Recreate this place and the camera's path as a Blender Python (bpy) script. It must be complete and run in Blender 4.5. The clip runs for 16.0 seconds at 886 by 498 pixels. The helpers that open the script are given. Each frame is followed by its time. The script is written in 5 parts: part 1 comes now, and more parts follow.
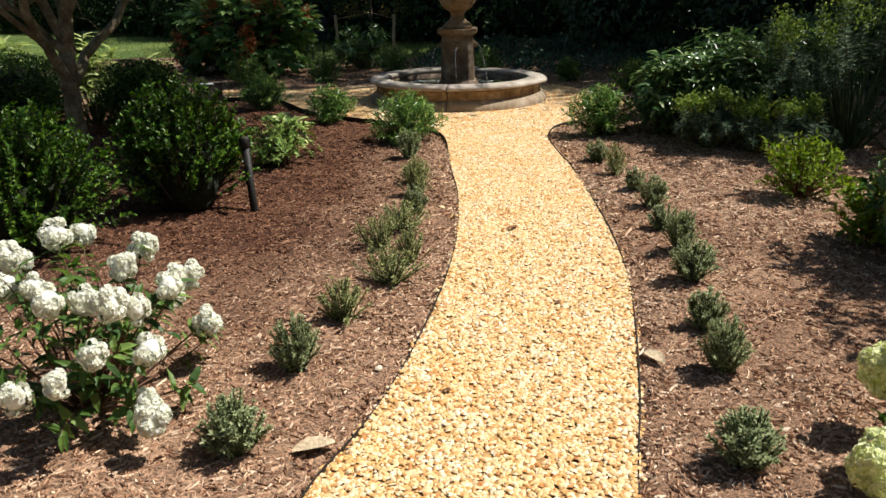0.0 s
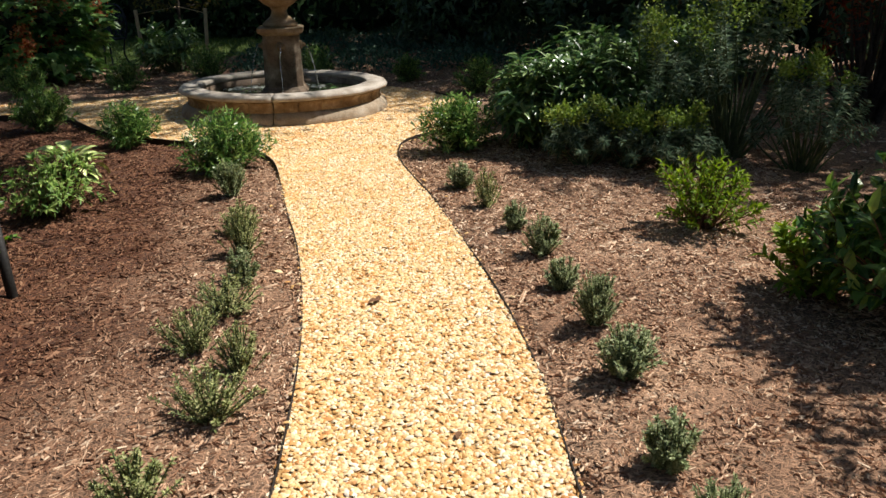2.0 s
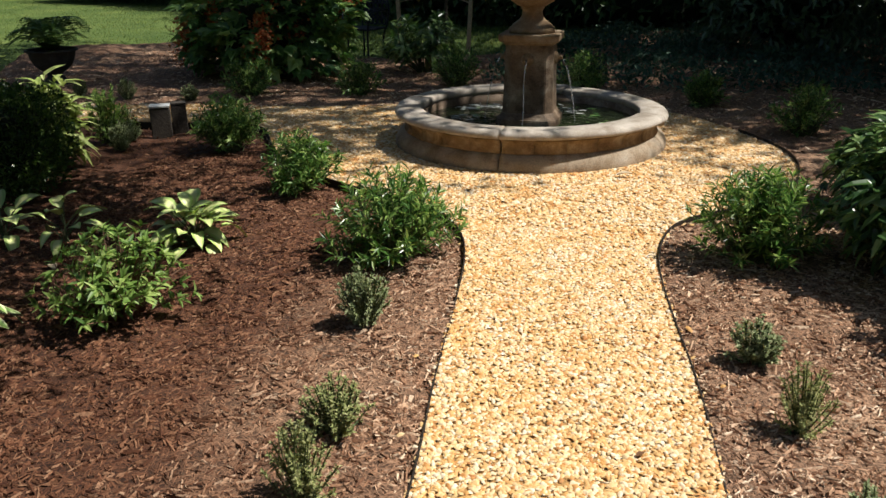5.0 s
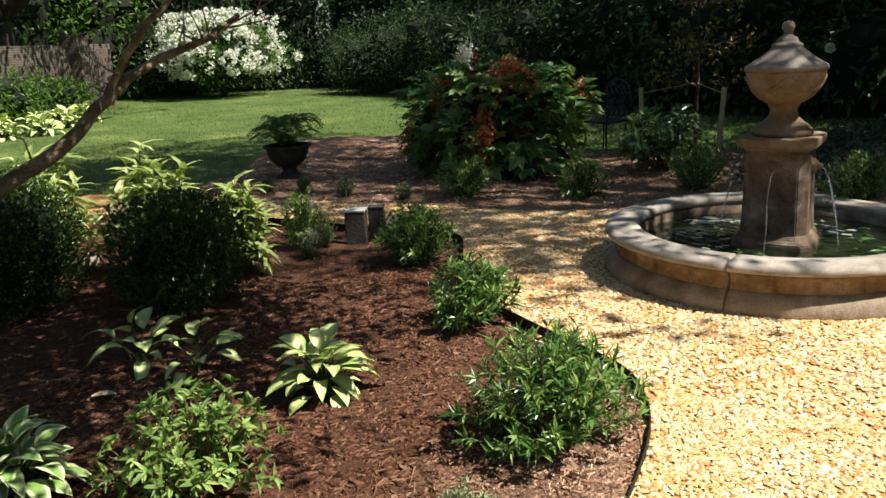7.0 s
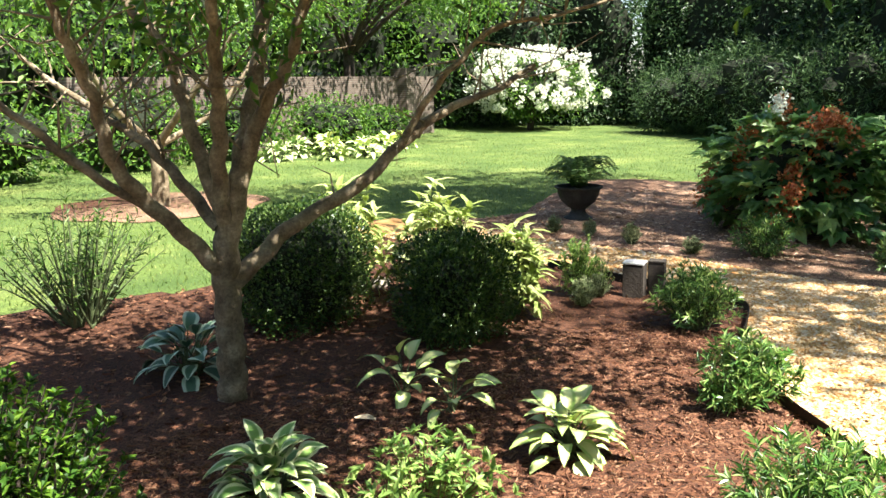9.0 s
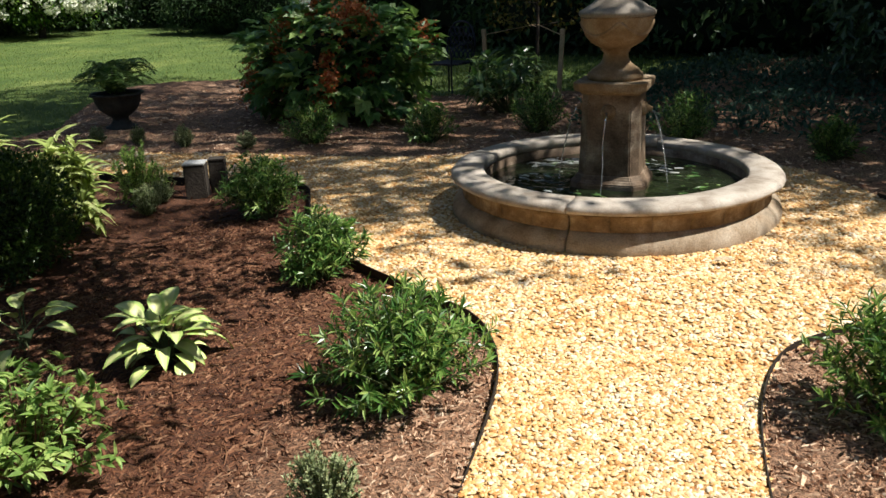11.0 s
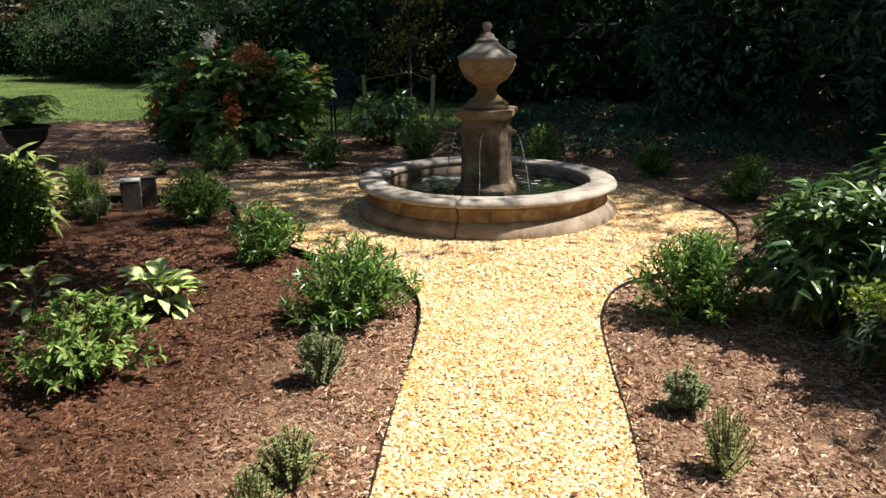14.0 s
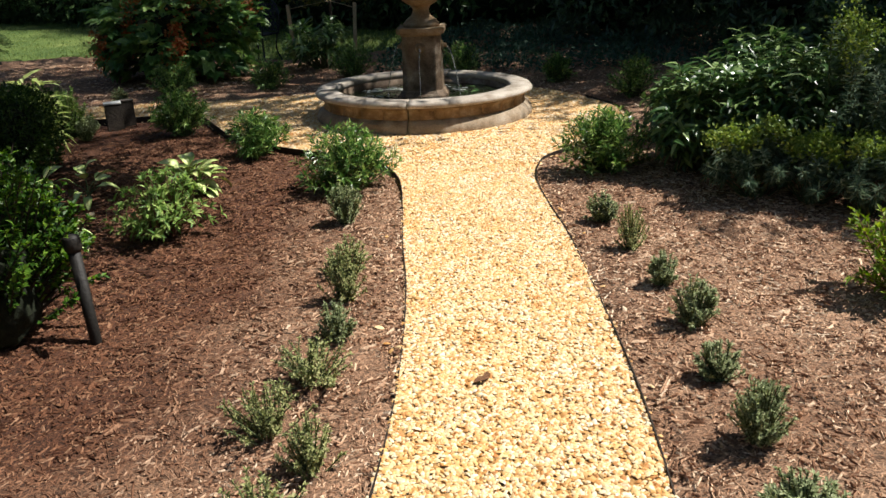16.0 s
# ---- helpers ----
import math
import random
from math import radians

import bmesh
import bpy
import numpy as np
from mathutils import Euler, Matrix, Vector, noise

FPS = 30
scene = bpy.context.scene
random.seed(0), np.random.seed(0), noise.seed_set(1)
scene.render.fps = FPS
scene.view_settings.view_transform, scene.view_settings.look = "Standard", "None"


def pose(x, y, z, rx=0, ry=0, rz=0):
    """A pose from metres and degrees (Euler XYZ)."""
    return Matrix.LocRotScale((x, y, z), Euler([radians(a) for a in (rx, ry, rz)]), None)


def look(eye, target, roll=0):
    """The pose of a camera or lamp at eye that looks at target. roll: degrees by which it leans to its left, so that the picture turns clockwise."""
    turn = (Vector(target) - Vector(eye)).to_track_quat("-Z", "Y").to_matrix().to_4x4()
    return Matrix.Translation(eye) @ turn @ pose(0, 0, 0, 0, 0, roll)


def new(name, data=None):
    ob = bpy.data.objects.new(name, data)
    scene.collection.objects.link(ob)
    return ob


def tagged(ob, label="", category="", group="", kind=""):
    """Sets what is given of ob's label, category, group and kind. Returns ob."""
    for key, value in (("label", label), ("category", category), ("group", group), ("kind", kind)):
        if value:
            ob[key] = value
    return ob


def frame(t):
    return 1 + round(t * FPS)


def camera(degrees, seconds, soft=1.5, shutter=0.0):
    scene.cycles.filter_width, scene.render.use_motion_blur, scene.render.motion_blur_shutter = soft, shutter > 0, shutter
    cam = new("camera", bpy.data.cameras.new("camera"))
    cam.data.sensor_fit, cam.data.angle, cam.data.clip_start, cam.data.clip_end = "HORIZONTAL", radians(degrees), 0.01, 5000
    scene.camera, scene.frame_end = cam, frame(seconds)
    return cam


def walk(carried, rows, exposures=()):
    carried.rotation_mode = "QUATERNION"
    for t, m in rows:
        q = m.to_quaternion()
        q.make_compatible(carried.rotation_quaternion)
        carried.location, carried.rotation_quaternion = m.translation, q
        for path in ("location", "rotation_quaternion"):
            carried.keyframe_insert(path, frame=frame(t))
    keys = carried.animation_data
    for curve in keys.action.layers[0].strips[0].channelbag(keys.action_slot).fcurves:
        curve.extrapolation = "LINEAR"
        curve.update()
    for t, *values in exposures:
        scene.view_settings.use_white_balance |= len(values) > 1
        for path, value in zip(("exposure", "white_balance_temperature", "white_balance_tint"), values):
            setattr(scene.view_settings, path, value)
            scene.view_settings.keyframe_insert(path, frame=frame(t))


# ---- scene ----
cam = camera(57.4, 16.0)
PATH = [
    (0, (0.681, -10.224, 1.448), (0.512, -8.336, 0.81), -1.0),
    (0.5, (0.618, -10.019, 1.417), (0.593, -8.089, 0.891), -3.2),
    (1, (0.524, -9.698, 1.498), (0.816, -7.835, 0.832), -4.7),
    (1.5, (0.583, -9.365, 1.467), (0.889, -7.496, 0.824), -3.8),
    (2, (0.581, -8.987, 1.47), (0.811, -7.117, 0.8), -0.9),
    (2.5, (0.614, -8.579, 1.468), (0.939, -6.736, 0.764), -1.5),
    (3, (0.702, -8.239, 1.468), (0.875, -6.365, 0.79), -0.5),
    (3.2, (0.748, -8.091, 1.474), (0.806, -6.233, 0.735), -1.3),
    (5.3, (0.898, -6.393, 1.502), (0.383, -4.586, 0.818), -0.7),
    (5.5, (0.927, -6.263, 1.5), (0.351, -4.459, 0.858), -0.9),
    (6, (0.976, -5.963, 1.516), (0.216, -4.213, 0.915), -0.2),
    (6.5, (0.941, -5.695, 1.513), (0.116, -3.962, 0.954), -1.9),
    (7, (0.926, -5.543, 1.527), (-0.121, -3.914, 1.027), -2.7),
    (7.5, (0.98, -5.464, 1.601), (-0.315, -3.995, 1.197), -1.1),
    (8, (0.963, -5.414, 1.616), (-0.53, -4.152, 1.19), -1.0),
    (8.2, (0.939, -5.409, 1.624), (-0.576, -4.165, 1.23), -1.4),
    (9.1, (0.96, -5.39, 1.615), (-0.62, -4.23, 1.215), -1.0),
    (10.3, (0.977, -5.386, 1.6), (-0.025, -3.742, 1.057), -0.4),
    (10.5, (0.971, -5.403, 1.596), (0.054, -3.723, 1.015), -0.6),
    (11, (0.941, -5.484, 1.567), (0.226, -3.734, 0.914), -2.2),
    (11.5, (0.976, -5.616, 1.543), (0.478, -3.806, 0.854), -1.7),
    (12, (1.093, -5.728, 1.517), (0.659, -3.947, 0.718), -1.6),
    (12.5, (1.134, -5.951, 1.483), (0.732, -4.174, 0.659), -1.5),
    (13, (1.071, -6.192, 1.516), (0.695, -4.342, 0.855), -4.0),
    (13.5, (0.99, -6.465, 1.535), (0.553, -4.605, 0.943), -2.2),
    (14, (1.013, -6.822, 1.539), (0.621, -4.936, 1.001), -0.6),
    (14.5, (0.94, -7.161, 1.606), (0.673, -5.266, 1.026), -2.3),
    (15, (0.849, -7.519, 1.593), (0.658, -5.621, 0.992), -2.6),
    (15.5, (0.872, -7.932, 1.566), (0.67, -6.063, 0.881), -2.8),
    (16, (0.761, -8.305, 1.566), (0.617, -6.435, 0.869), -2.2),
]
BASE = 0.55
walk(cam, [(t, look(eye, target, roll)) for t, eye, target, roll in PATH],
     exposures=[(t, stops + BASE) for t, stops in ((0, 0.0), (3.2, 0.03), (5.3, -0.12), (6.0, -0.04), (6.5, 0.0), (7.0, 0.3), (7.5, 1.15), (8.0, 1.68), (8.2, 1.72), (9.1, 1.6), (10.3, 1.0),
                (10.5, 0.72), (11.0, 0.2), (11.5, 0.02), (12.0, -0.08), (13.0, 0.0), (14.0, 0.3), (15.0, 0.3), (16.0, 0.1))])

# ---- light: clear sky and a high sun behind the right-hand trees ----
SUN = Vector((0.64, 0.17, 1.0)).normalized()
world = bpy.data.worlds.new("sky")
scene.world = world
world.use_nodes = True
wn = world.node_tree.nodes
sky = wn.new("ShaderNodeTexSky")
sky.sky_type, sky.sun_disc = "NISHITA", False
sky.sun_elevation, sky.sun_rotation = math.asin(SUN.z), math.atan2(SUN.x, SUN.y)
world.node_tree.links.new(sky.outputs[0], wn["Background"].inputs[0])
wn["Background"].inputs[1].default_value = 0.056
sun_data = bpy.data.lights.new("sun", "SUN")
sun_data.energy, sun_data.angle, sun_data.color = 5.0, radians(0.53), (1.0, 0.965, 0.905)
sun = new("sun", sun_data)
sun.matrix_world = look(SUN * 60, (0, 0, 0))


# ---- materials ----
def nodes_of(name):
    m = bpy.data.materials.new(name)
    m.use_nodes = True
    return m, m.node_tree.nodes, m.node_tree.links


def ramp_node(n, cols):
    r = n.new("ShaderNodeValToRGB")
    els = r.color_ramp.elements
    while len(els) < len(cols):
        els.new(0.5)
    for k, (at, c) in enumerate(cols):
        els[k].position, els[k].color = at, (*c, 1)
    return r


def noise_node(n, l, scale, detail=6.0, rough=0.6, stretch=None):
    tc = n.new("ShaderNodeTexCoord")
    t = n.new("ShaderNodeTexNoise")
    t.inputs["Scale"].default_value, t.inputs["Detail"].default_value, t.inputs["Roughness"].default_value = scale, detail, rough
    if stretch:
        mp = n.new("ShaderNodeMapping")
        mp.inputs["Scale"].default_value = stretch
        l.new(tc.outputs["Object"], mp.inputs[0])
        l.new(mp.outputs[0], t.inputs["Vector"])
    else:
        l.new(tc.outputs["Object"], t.inputs["Vector"])
    return t


def surface(name, cols, scale=3.0, fine=60.0, rough=0.8, bump=0.4, metal=0.0, amount=0.5, island=False, bump_dist=0.01, spec=0.3, patch=None, fresh=None, stain=None, fibre=0.0):
    """A solid surface: large blotches from cols, fine grain, relief; island varies each loose piece."""
    m, n, l = nodes_of(name)
    b = n["Principled BSDF"]
    big, small = noise_node(n, l, scale), noise_node(n, l, fine, 4.0)
    r = ramp_node(n, cols)
    if island:
        geo = n.new("ShaderNodeNewGeometry")
        l.new(geo.outputs["Random Per Island"], r.inputs[0])
    else:
        l.new(big.outputs[0], r.inputs[0])
    g = ramp_node(n, [(0.3, (1 - amount,) * 3), (0.7, (1 + amount * 0.3,) * 3)])
    l.new(small.outputs[0], g.inputs[0])
    mx = n.new("ShaderNodeMix")
    mx.data_type, mx.blend_type = "RGBA", "MULTIPLY"
    mx.inputs[0].default_value = 1.0
    l.new(r.outputs[0], mx.inputs[6])
    l.new(g.outputs[0], mx.inputs[7])
    col = mx.outputs[2]
    if patch:
        pn = noise_node(n, l, patch[0], 3.0)
        pr = ramp_node(n, [(0.38, patch[1]), (0.62, patch[2])])
        l.new(pn.outputs[0], pr.inputs[0])
        px = n.new("ShaderNodeMix")
        px.data_type, px.blend_type = "RGBA", "MULTIPLY"
        px.inputs[0].default_value = 1.0
        l.new(col, px.inputs[6])
        l.new(pr.outputs[0], px.inputs[7])
        col = px.outputs[2]
    if stain:
        sn = noise_node(n, l, stain[0], 5.0, 0.7)
        sr = ramp_node(n, [(stain[1], (1, 1, 1)), (stain[2], stain[3])])
        l.new(sn.outputs[0], sr.inputs[0])
        sx = n.new("ShaderNodeMix")
        sx.data_type, sx.blend_type = "RGBA", "MULTIPLY"
        sx.inputs[0].default_value = 1.0
        l.new(col, sx.inputs[6])
        l.new(sr.outputs[0], sx.inputs[7])
        col = sx.outputs[2]
    strands = None
    if fibre:
        # shredded strands lying in several directions, the topmost one showing
        for turn in (12, 57, 104, 151):
            tc, mp = n.new("ShaderNodeTexCoord"), n.new("ShaderNodeMapping")
            mp.vector_type = "TEXTURE"
            mp.inputs["Rotation"].default_value = (0, 0, radians(turn))
            mp.inputs["Scale"].default_value = (0.036, 0.0075, 0.03)
            fn = n.new("ShaderNodeTexNoise")
            fn.inputs["Scale"].default_value, fn.inputs["Detail"].default_value = 1.0, 2.0
            mp.inputs["Location"].default_value = (0.1 * turn, 0.03 * turn, 0)
            l.new(tc.outputs["Object"], mp.inputs[0])
            l.new(mp.outputs[0], fn.inputs["Vector"])
            if strands is None:
                strands = fn.outputs[0]
            else:
                top = n.new("ShaderNodeMath")
                top.operation = "MAXIMUM"
                l.new(strands, top.inputs[0])
                l.new(fn.outputs[0], top.inputs[1])
                strands = top.outputs[0]
        fr = ramp_node(n, [(0.50, (1 - 0.75 * fibre,) * 3), (0.63, (1.0, 1.0, 1.0)), (0.78, (1 + 0.7 * fibre, 1 + 0.68 * fibre, 1 + 0.62 * fibre))])
        l.new(strands, fr.inputs[0])
        fm = n.new("ShaderNodeMix")
        fm.data_type, fm.blend_type = "RGBA", "MULTIPLY"
        fm.inputs[0].default_value = 1.0
        l.new(col, fm.inputs[6])
        l.new(fr.outputs[0], fm.inputs[7])
        col = fm.outputs[2]
    if fresh:
        # newer, redder mulch was laid in the bed west of the path, short of the side path
        tc, sep = n.new("ShaderNodeTexCoord"), n.new("ShaderNodeSeparateXYZ")
        l.new(tc.outputs["Object"], sep.inputs[0])
        wob = noise_node(n, l, 1.6, 4.0)
        masks = []
        for axis, lo, hi in (("X", 0.75, -0.15), ("Y", -7.2, -5.6), ("Y", 1.3, 0.4)):
            ad = n.new("ShaderNodeMath")
            ad.operation = "ADD"
            l.new(sep.outputs[axis], ad.inputs[0])
            l.new(wob.outputs[0], ad.inputs[1])
            mr = n.new("ShaderNodeMapRange")
            mr.inputs[1].default_value, mr.inputs[2].default_value = lo, hi
            l.new(ad.outputs[0], mr.inputs[0])
            masks.append(mr.outputs[0])
        mul = n.new("ShaderNodeMath")
        mul.operation = "MULTIPLY"
        l.new(masks[0], mul.inputs[0])
        l.new(masks[1], mul.inputs[1])
        both = n.new("ShaderNodeMath")
        both.operation = "MULTIPLY"
        l.new(mul.outputs[0], both.inputs[0])
        l.new(masks[2], both.inputs[1])
        fx = n.new("ShaderNodeMix")
        fx.data_type, fx.blend_type = "RGBA", "MULTIPLY"
        l.new(both.outputs[0], fx.inputs[0])
        l.new(col, fx.inputs[6])
        fx.inputs[7].default_value = (*fresh, 1)
        col = fx.outputs[2]
    l.new(col, b.inputs["Base Color"])
    b.inputs["Roughness"].default_value, b.inputs["Metallic"].default_value = rough, metal
    b.inputs["Specular IOR Level"].default_value = spec
    bp = n.new("ShaderNodeBump")
    bp.inputs["Strength"].default_value, bp.inputs["Distance"].default_value = bump, bump_dist
    l.new(strands or small.outputs[0], bp.inputs["Height"])
    l.new(bp.outputs[0], b.inputs["Normal"])
    return m


def leafy(name, dark, mid, light, rough=0.5, through_light=0.3, spec=0.25):
    """Leaves: each has its own tone, with some light passing through."""
    m, n, l = nodes_of(name)
    b, out = n["Principled BSDF"], n["Material Output"]
    geo = n.new("ShaderNodeNewGeometry")
    r = ramp_node(n, [(0.0, dark), (0.5, mid), (1.0, light)])
    l.new(geo.outputs["Random Per Island"], r.inputs[0])
    ns = noise_node(n, l, 25.0, 3.0)
    g = ramp_node(n, [(0.3, (0.75,) * 3), (0.7, (1.1,) * 3)])
    l.new(ns.outputs[0], g.inputs[0])
    mx = n.new("ShaderNodeMix")
    mx.data_type, mx.blend_type = "RGBA", "MULTIPLY"
    mx.inputs[0].default_value = 1.0
    l.new(r.outputs[0], mx.inputs[6])
    l.new(g.outputs[0], mx.inputs[7])
    l.new(mx.outputs[2], b.inputs["Base Color"])
    b.inputs["Roughness"].default_value = rough
    b.inputs["Specular IOR Level"].default_value = spec
    tr = n.new("ShaderNodeBsdfTranslucent")
    br = n.new("ShaderNodeHueSaturation")
    br.inputs["Value"].default_value, br.inputs["Saturation"].default_value = 1.5, 1.1
    l.new(mx.outputs[2], br.inputs["Color"])
    l.new(br.outputs[0], tr.inputs[0])
    mix = n.new("ShaderNodeMixShader")
    mix.inputs[0].default_value = through_light
    l.new(b.outputs[0], mix.inputs[1])
    l.new(tr.outputs[0], mix.inputs[2])
    l.new(mix.outputs[0], out.inputs[0])
    return m


M_SOIL = surface("mulch soil", [(0.3, (0.20, 0.104, 0.060)), (0.55, (0.34, 0.198, 0.120)), (0.75, (0.48, 0.310, 0.195))], 1.3, 55, 0.95, 0.8, amount=0.3, bump_dist=0.02, fresh=(0.35, 0.245, 0.20), fibre=1.0)
M_CHIP = surface("bark chips", [(0.0, (0.14, 0.064, 0.034)), (0.25, (0.32, 0.172, 0.098)), (0.55, (0.53, 0.335, 0.212)), (0.85, (0.66, 0.47, 0.32)), (1.0, (0.80, 0.64, 0.47))], 3, 90, 0.85, 0.4, island=True, patch=(0.55, (0.95, 0.88, 0.82), (1.1, 1.1, 1.1)), fresh=(0.37, 0.265, 0.215))
M_GRAVEL = surface("gravel bed", [(0.3, (0.34, 0.17, 0.052)), (0.5, (0.47, 0.265, 0.095)), (0.7, (0.57, 0.365, 0.16))], 2.2, 70, 0.9, 0.6, amount=0.45, bump_dist=0.012)
M_STONE = surface("pea gravel", [(0.0, (0.42, 0.185, 0.058)), (0.12, (0.58, 0.315, 0.108)), (0.38, (0.69, 0.455, 0.205)), (0.74, (0.76, 0.585, 0.355)), (1.0, (0.82, 0.725, 0.57))], 3, 80, 0.65, 0.2, island=True, amount=0.2,
                  patch=(3.2, (1.0, 0.92, 0.78), (1.0, 1.0, 1.0)), stain=(2.3, 0.58, 0.72, (0.90, 0.62, 0.34)))
M_LAWN = surface("lawn turf", [(0.3, (0.055, 0.105, 0.020)), (0.55, (0.11, 0.165, 0.035)), (0.75, (0.22, 0.26, 0.07))], 0.8, 40, 0.9, 0.8, amount=0.6, bump_dist=0.04, stain=(1.1, 0.45, 0.62, (1.2, 1.15, 1.1)))
M_BLADE = leafy("grass blades", (0.055, 0.10, 0.020), (0.135, 0.19, 0.043), (0.32, 0.35, 0.12), 0.6, 0.3)
M_COPING = surface("cast stone coping", [(0.3, (0.25, 0.20, 0.15)), (0.5, (0.42, 0.365, 0.30)), (0.72, (0.55, 0.49, 0.42))], 6, 130, 0.85, 0.35, amount=0.25, stain=(4.0, 0.58, 0.74, (0.62, 0.55, 0.47)))
M_PANEL = surface("ochre stained stone", [(0.3, (0.12, 0.075, 0.036)), (0.5, (0.25, 0.165, 0.085)), (0.7, (0.42, 0.325, 0.215))], 7, 120, 0.85, 0.4, amount=0.3, stain=(9.0, 0.55, 0.72, (0.55, 0.45, 0.36)))
M_BASE = surface("weathered base stone", [(0.3, (0.23, 0.165, 0.10)), (0.5, (0.36, 0.285, 0.20)), (0.72, (0.48, 0.41, 0.32))], 5, 110, 0.9, 0.4, amount=0.35, stain=(6.0, 0.52, 0.70, (0.66, 0.56, 0.46)))
M_PEDESTAL = surface("brown weathered stone", [(0.28, (0.07, 0.045, 0.027)), (0.5, (0.18, 0.122, 0.076)), (0.70, (0.38, 0.31, 0.23))], 5, 90, 0.7, 0.3, amount=0.35, stain=(7.0, 0.50, 0.68, (0.45, 0.40, 0.36)))
M_URN = surface("tan urn stone", [(0.3, (0.152, 0.092, 0.044)), (0.5, (0.264, 0.176, 0.096)), (0.72, (0.360, 0.288, 0.200))], 8, 120, 0.85, 0.4, amount=0.3)
M_LID = surface("pale lid stone", [(0.3, (0.186, 0.149, 0.112)), (0.6, (0.298, 0.260, 0.211))], 9, 120, 0.85, 0.35, amount=0.3)
M_STEEL = surface("dark steel edging", [(0.3, (0.018, 0.014, 0.011)), (0.7, (0.05, 0.036, 0.026))], 5, 60, 0.7, 0.3, metal=0.2)
M_BARK = surface("smooth tan bark", [(0.3, (0.10, 0.072, 0.040)), (0.5, (0.215, 0.165, 0.10)), (0.72, (0.43, 0.355, 0.235))], 9, 70, 0.85, 0.6, amount=0.45)
M_DARKBARK = surface("dark bark", [(0.3, (0.035, 0.025, 0.018)), (0.7, (0.10, 0.075, 0.055))], 5, 40, 0.9, 0.8, amount=0.5)
M_STEM = surface("reddish stems", [(0.3, (0.10, 0.045, 0.028)), (0.7, (0.21, 0.115, 0.065))], 8, 60, 0.7, 0.3)
M_GREENSTEM = surface("green stems", [(0.3, (0.06, 0.085, 0.03)), (0.7, (0.13, 0.16, 0.07))], 8, 60, 0.7, 0.3)
M_STAKE = surface("pale wooden stake", [(0.3, (0.40, 0.28, 0.15)), (0.7, (0.62, 0.48, 0.30))], 4, 70, 0.85, 0.4)
M_POSTWOOD = surface("weathered grey timber", [(0.3, (0.042, 0.034, 0.026)), (0.7, (0.10, 0.082, 0.065))], 5, 60, 0.9, 0.5)
M_POSTTOP = surface("pale metal cap", [(0.3, (0.42, 0.42, 0.40)), (0.7, (0.62, 0.62, 0.60))], 9, 80, 0.6, 0.2)
M_BLACK = surface("black painted metal", [(0.3, (0.010, 0.009, 0.008)), (0.7, (0.028, 0.024, 0.02))], 8, 80, 0.6, 0.3)
M_IRON = surface("blue-black cast iron", [(0.3, (0.012, 0.014, 0.024)), (0.7, (0.04, 0.045, 0.07))], 8, 60, 0.45, 0.3, metal=0.3)
M_POT = surface("dark cast iron planter", [(0.3, (0.025, 0.024, 0.022)), (0.7, (0.075, 0.072, 0.066))], 7, 80, 0.75, 0.4)
M_DRYLEAF = surface("dry fallen leaf", [(0.3, (0.48, 0.36, 0.22)), (0.7, (0.66, 0.54, 0.37))], 14, 90, 0.7, 0.4)
M_ROCK = surface("field stone", [(0.3, (0.22, 0.18, 0.14)), (0.7, (0.42, 0.36, 0.29))], 6, 50, 0.9, 0.6)

L_BOX = leafy("boxwood leaves", (0.014, 0.036, 0.008), (0.042, 0.09, 0.016), (0.14, 0.21, 0.045), 0.35, 0.25, 0.4)
L_BOXBRIGHT = leafy("bright boxwood leaves", (0.022, 0.06, 0.009), (0.06, 0.145, 0.016), (0.16, 0.27, 0.03), 0.4, 0.3)
# near-black filler inside bushes: the inner shade is put into its colour
L_CORE = surface("painted inner shade", [(0.3, (0.008, 0.012, 0.005)), (0.7, (0.022, 0.028, 0.012))], 6, 40, 0.95, 0.8)
L_GARD = leafy("glossy lance leaves", (0.035, 0.095, 0.02), (0.105, 0.22, 0.045), (0.36, 0.47, 0.14), 0.3, 0.27, 0.45)
L_LAV = leafy("grey-green leaves", (0.15, 0.19, 0.085), (0.29, 0.34, 0.165), (0.48, 0.51, 0.29), 0.6, 0.2)
L_LAVDRY = leafy("straw-tipped leaves", (0.14, 0.17, 0.055), (0.3, 0.33, 0.125), (0.47, 0.45, 0.22), 0.7, 0.2)
L_AZALEA = leafy("azalea leaves", (0.08, 0.16, 0.035), (0.21, 0.33, 0.075), (0.42, 0.52, 0.16), 0.45, 0.3)
L_OAK = leafy("oakleaf hydrangea leaves", (0.05, 0.125, 0.034), (0.125, 0.245, 0.063), (0.30, 0.42, 0.13), 0.4, 0.3, 0.45)
L_REDPAN = leafy("faded red panicles", (0.28, 0.07, 0.025), (0.52, 0.17, 0.065), (0.68, 0.32, 0.15), 0.7, 0.2)
L_HYD = leafy("hydrangea leaves", (0.03, 0.07, 0.016), (0.075, 0.15, 0.03), (0.18, 0.27, 0.06), 0.45, 0.3)
L_WHITE = leafy("white petals", (0.66, 0.66, 0.50), (0.80, 0.80, 0.68), (0.86, 0.86, 0.80), 0.7, 0.25, 0.2)
L_LIME = leafy("lime petals", (0.6, 0.65, 0.3), (0.76, 0.79, 0.44), (0.85, 0.86, 0.6), 0.7, 0.3, 0.2)
L_PEONY = leafy("peony leaves", (0.024, 0.062, 0.017), (0.06, 0.13, 0.032), (0.26, 0.36, 0.13), 0.32, 0.25, 0.5)
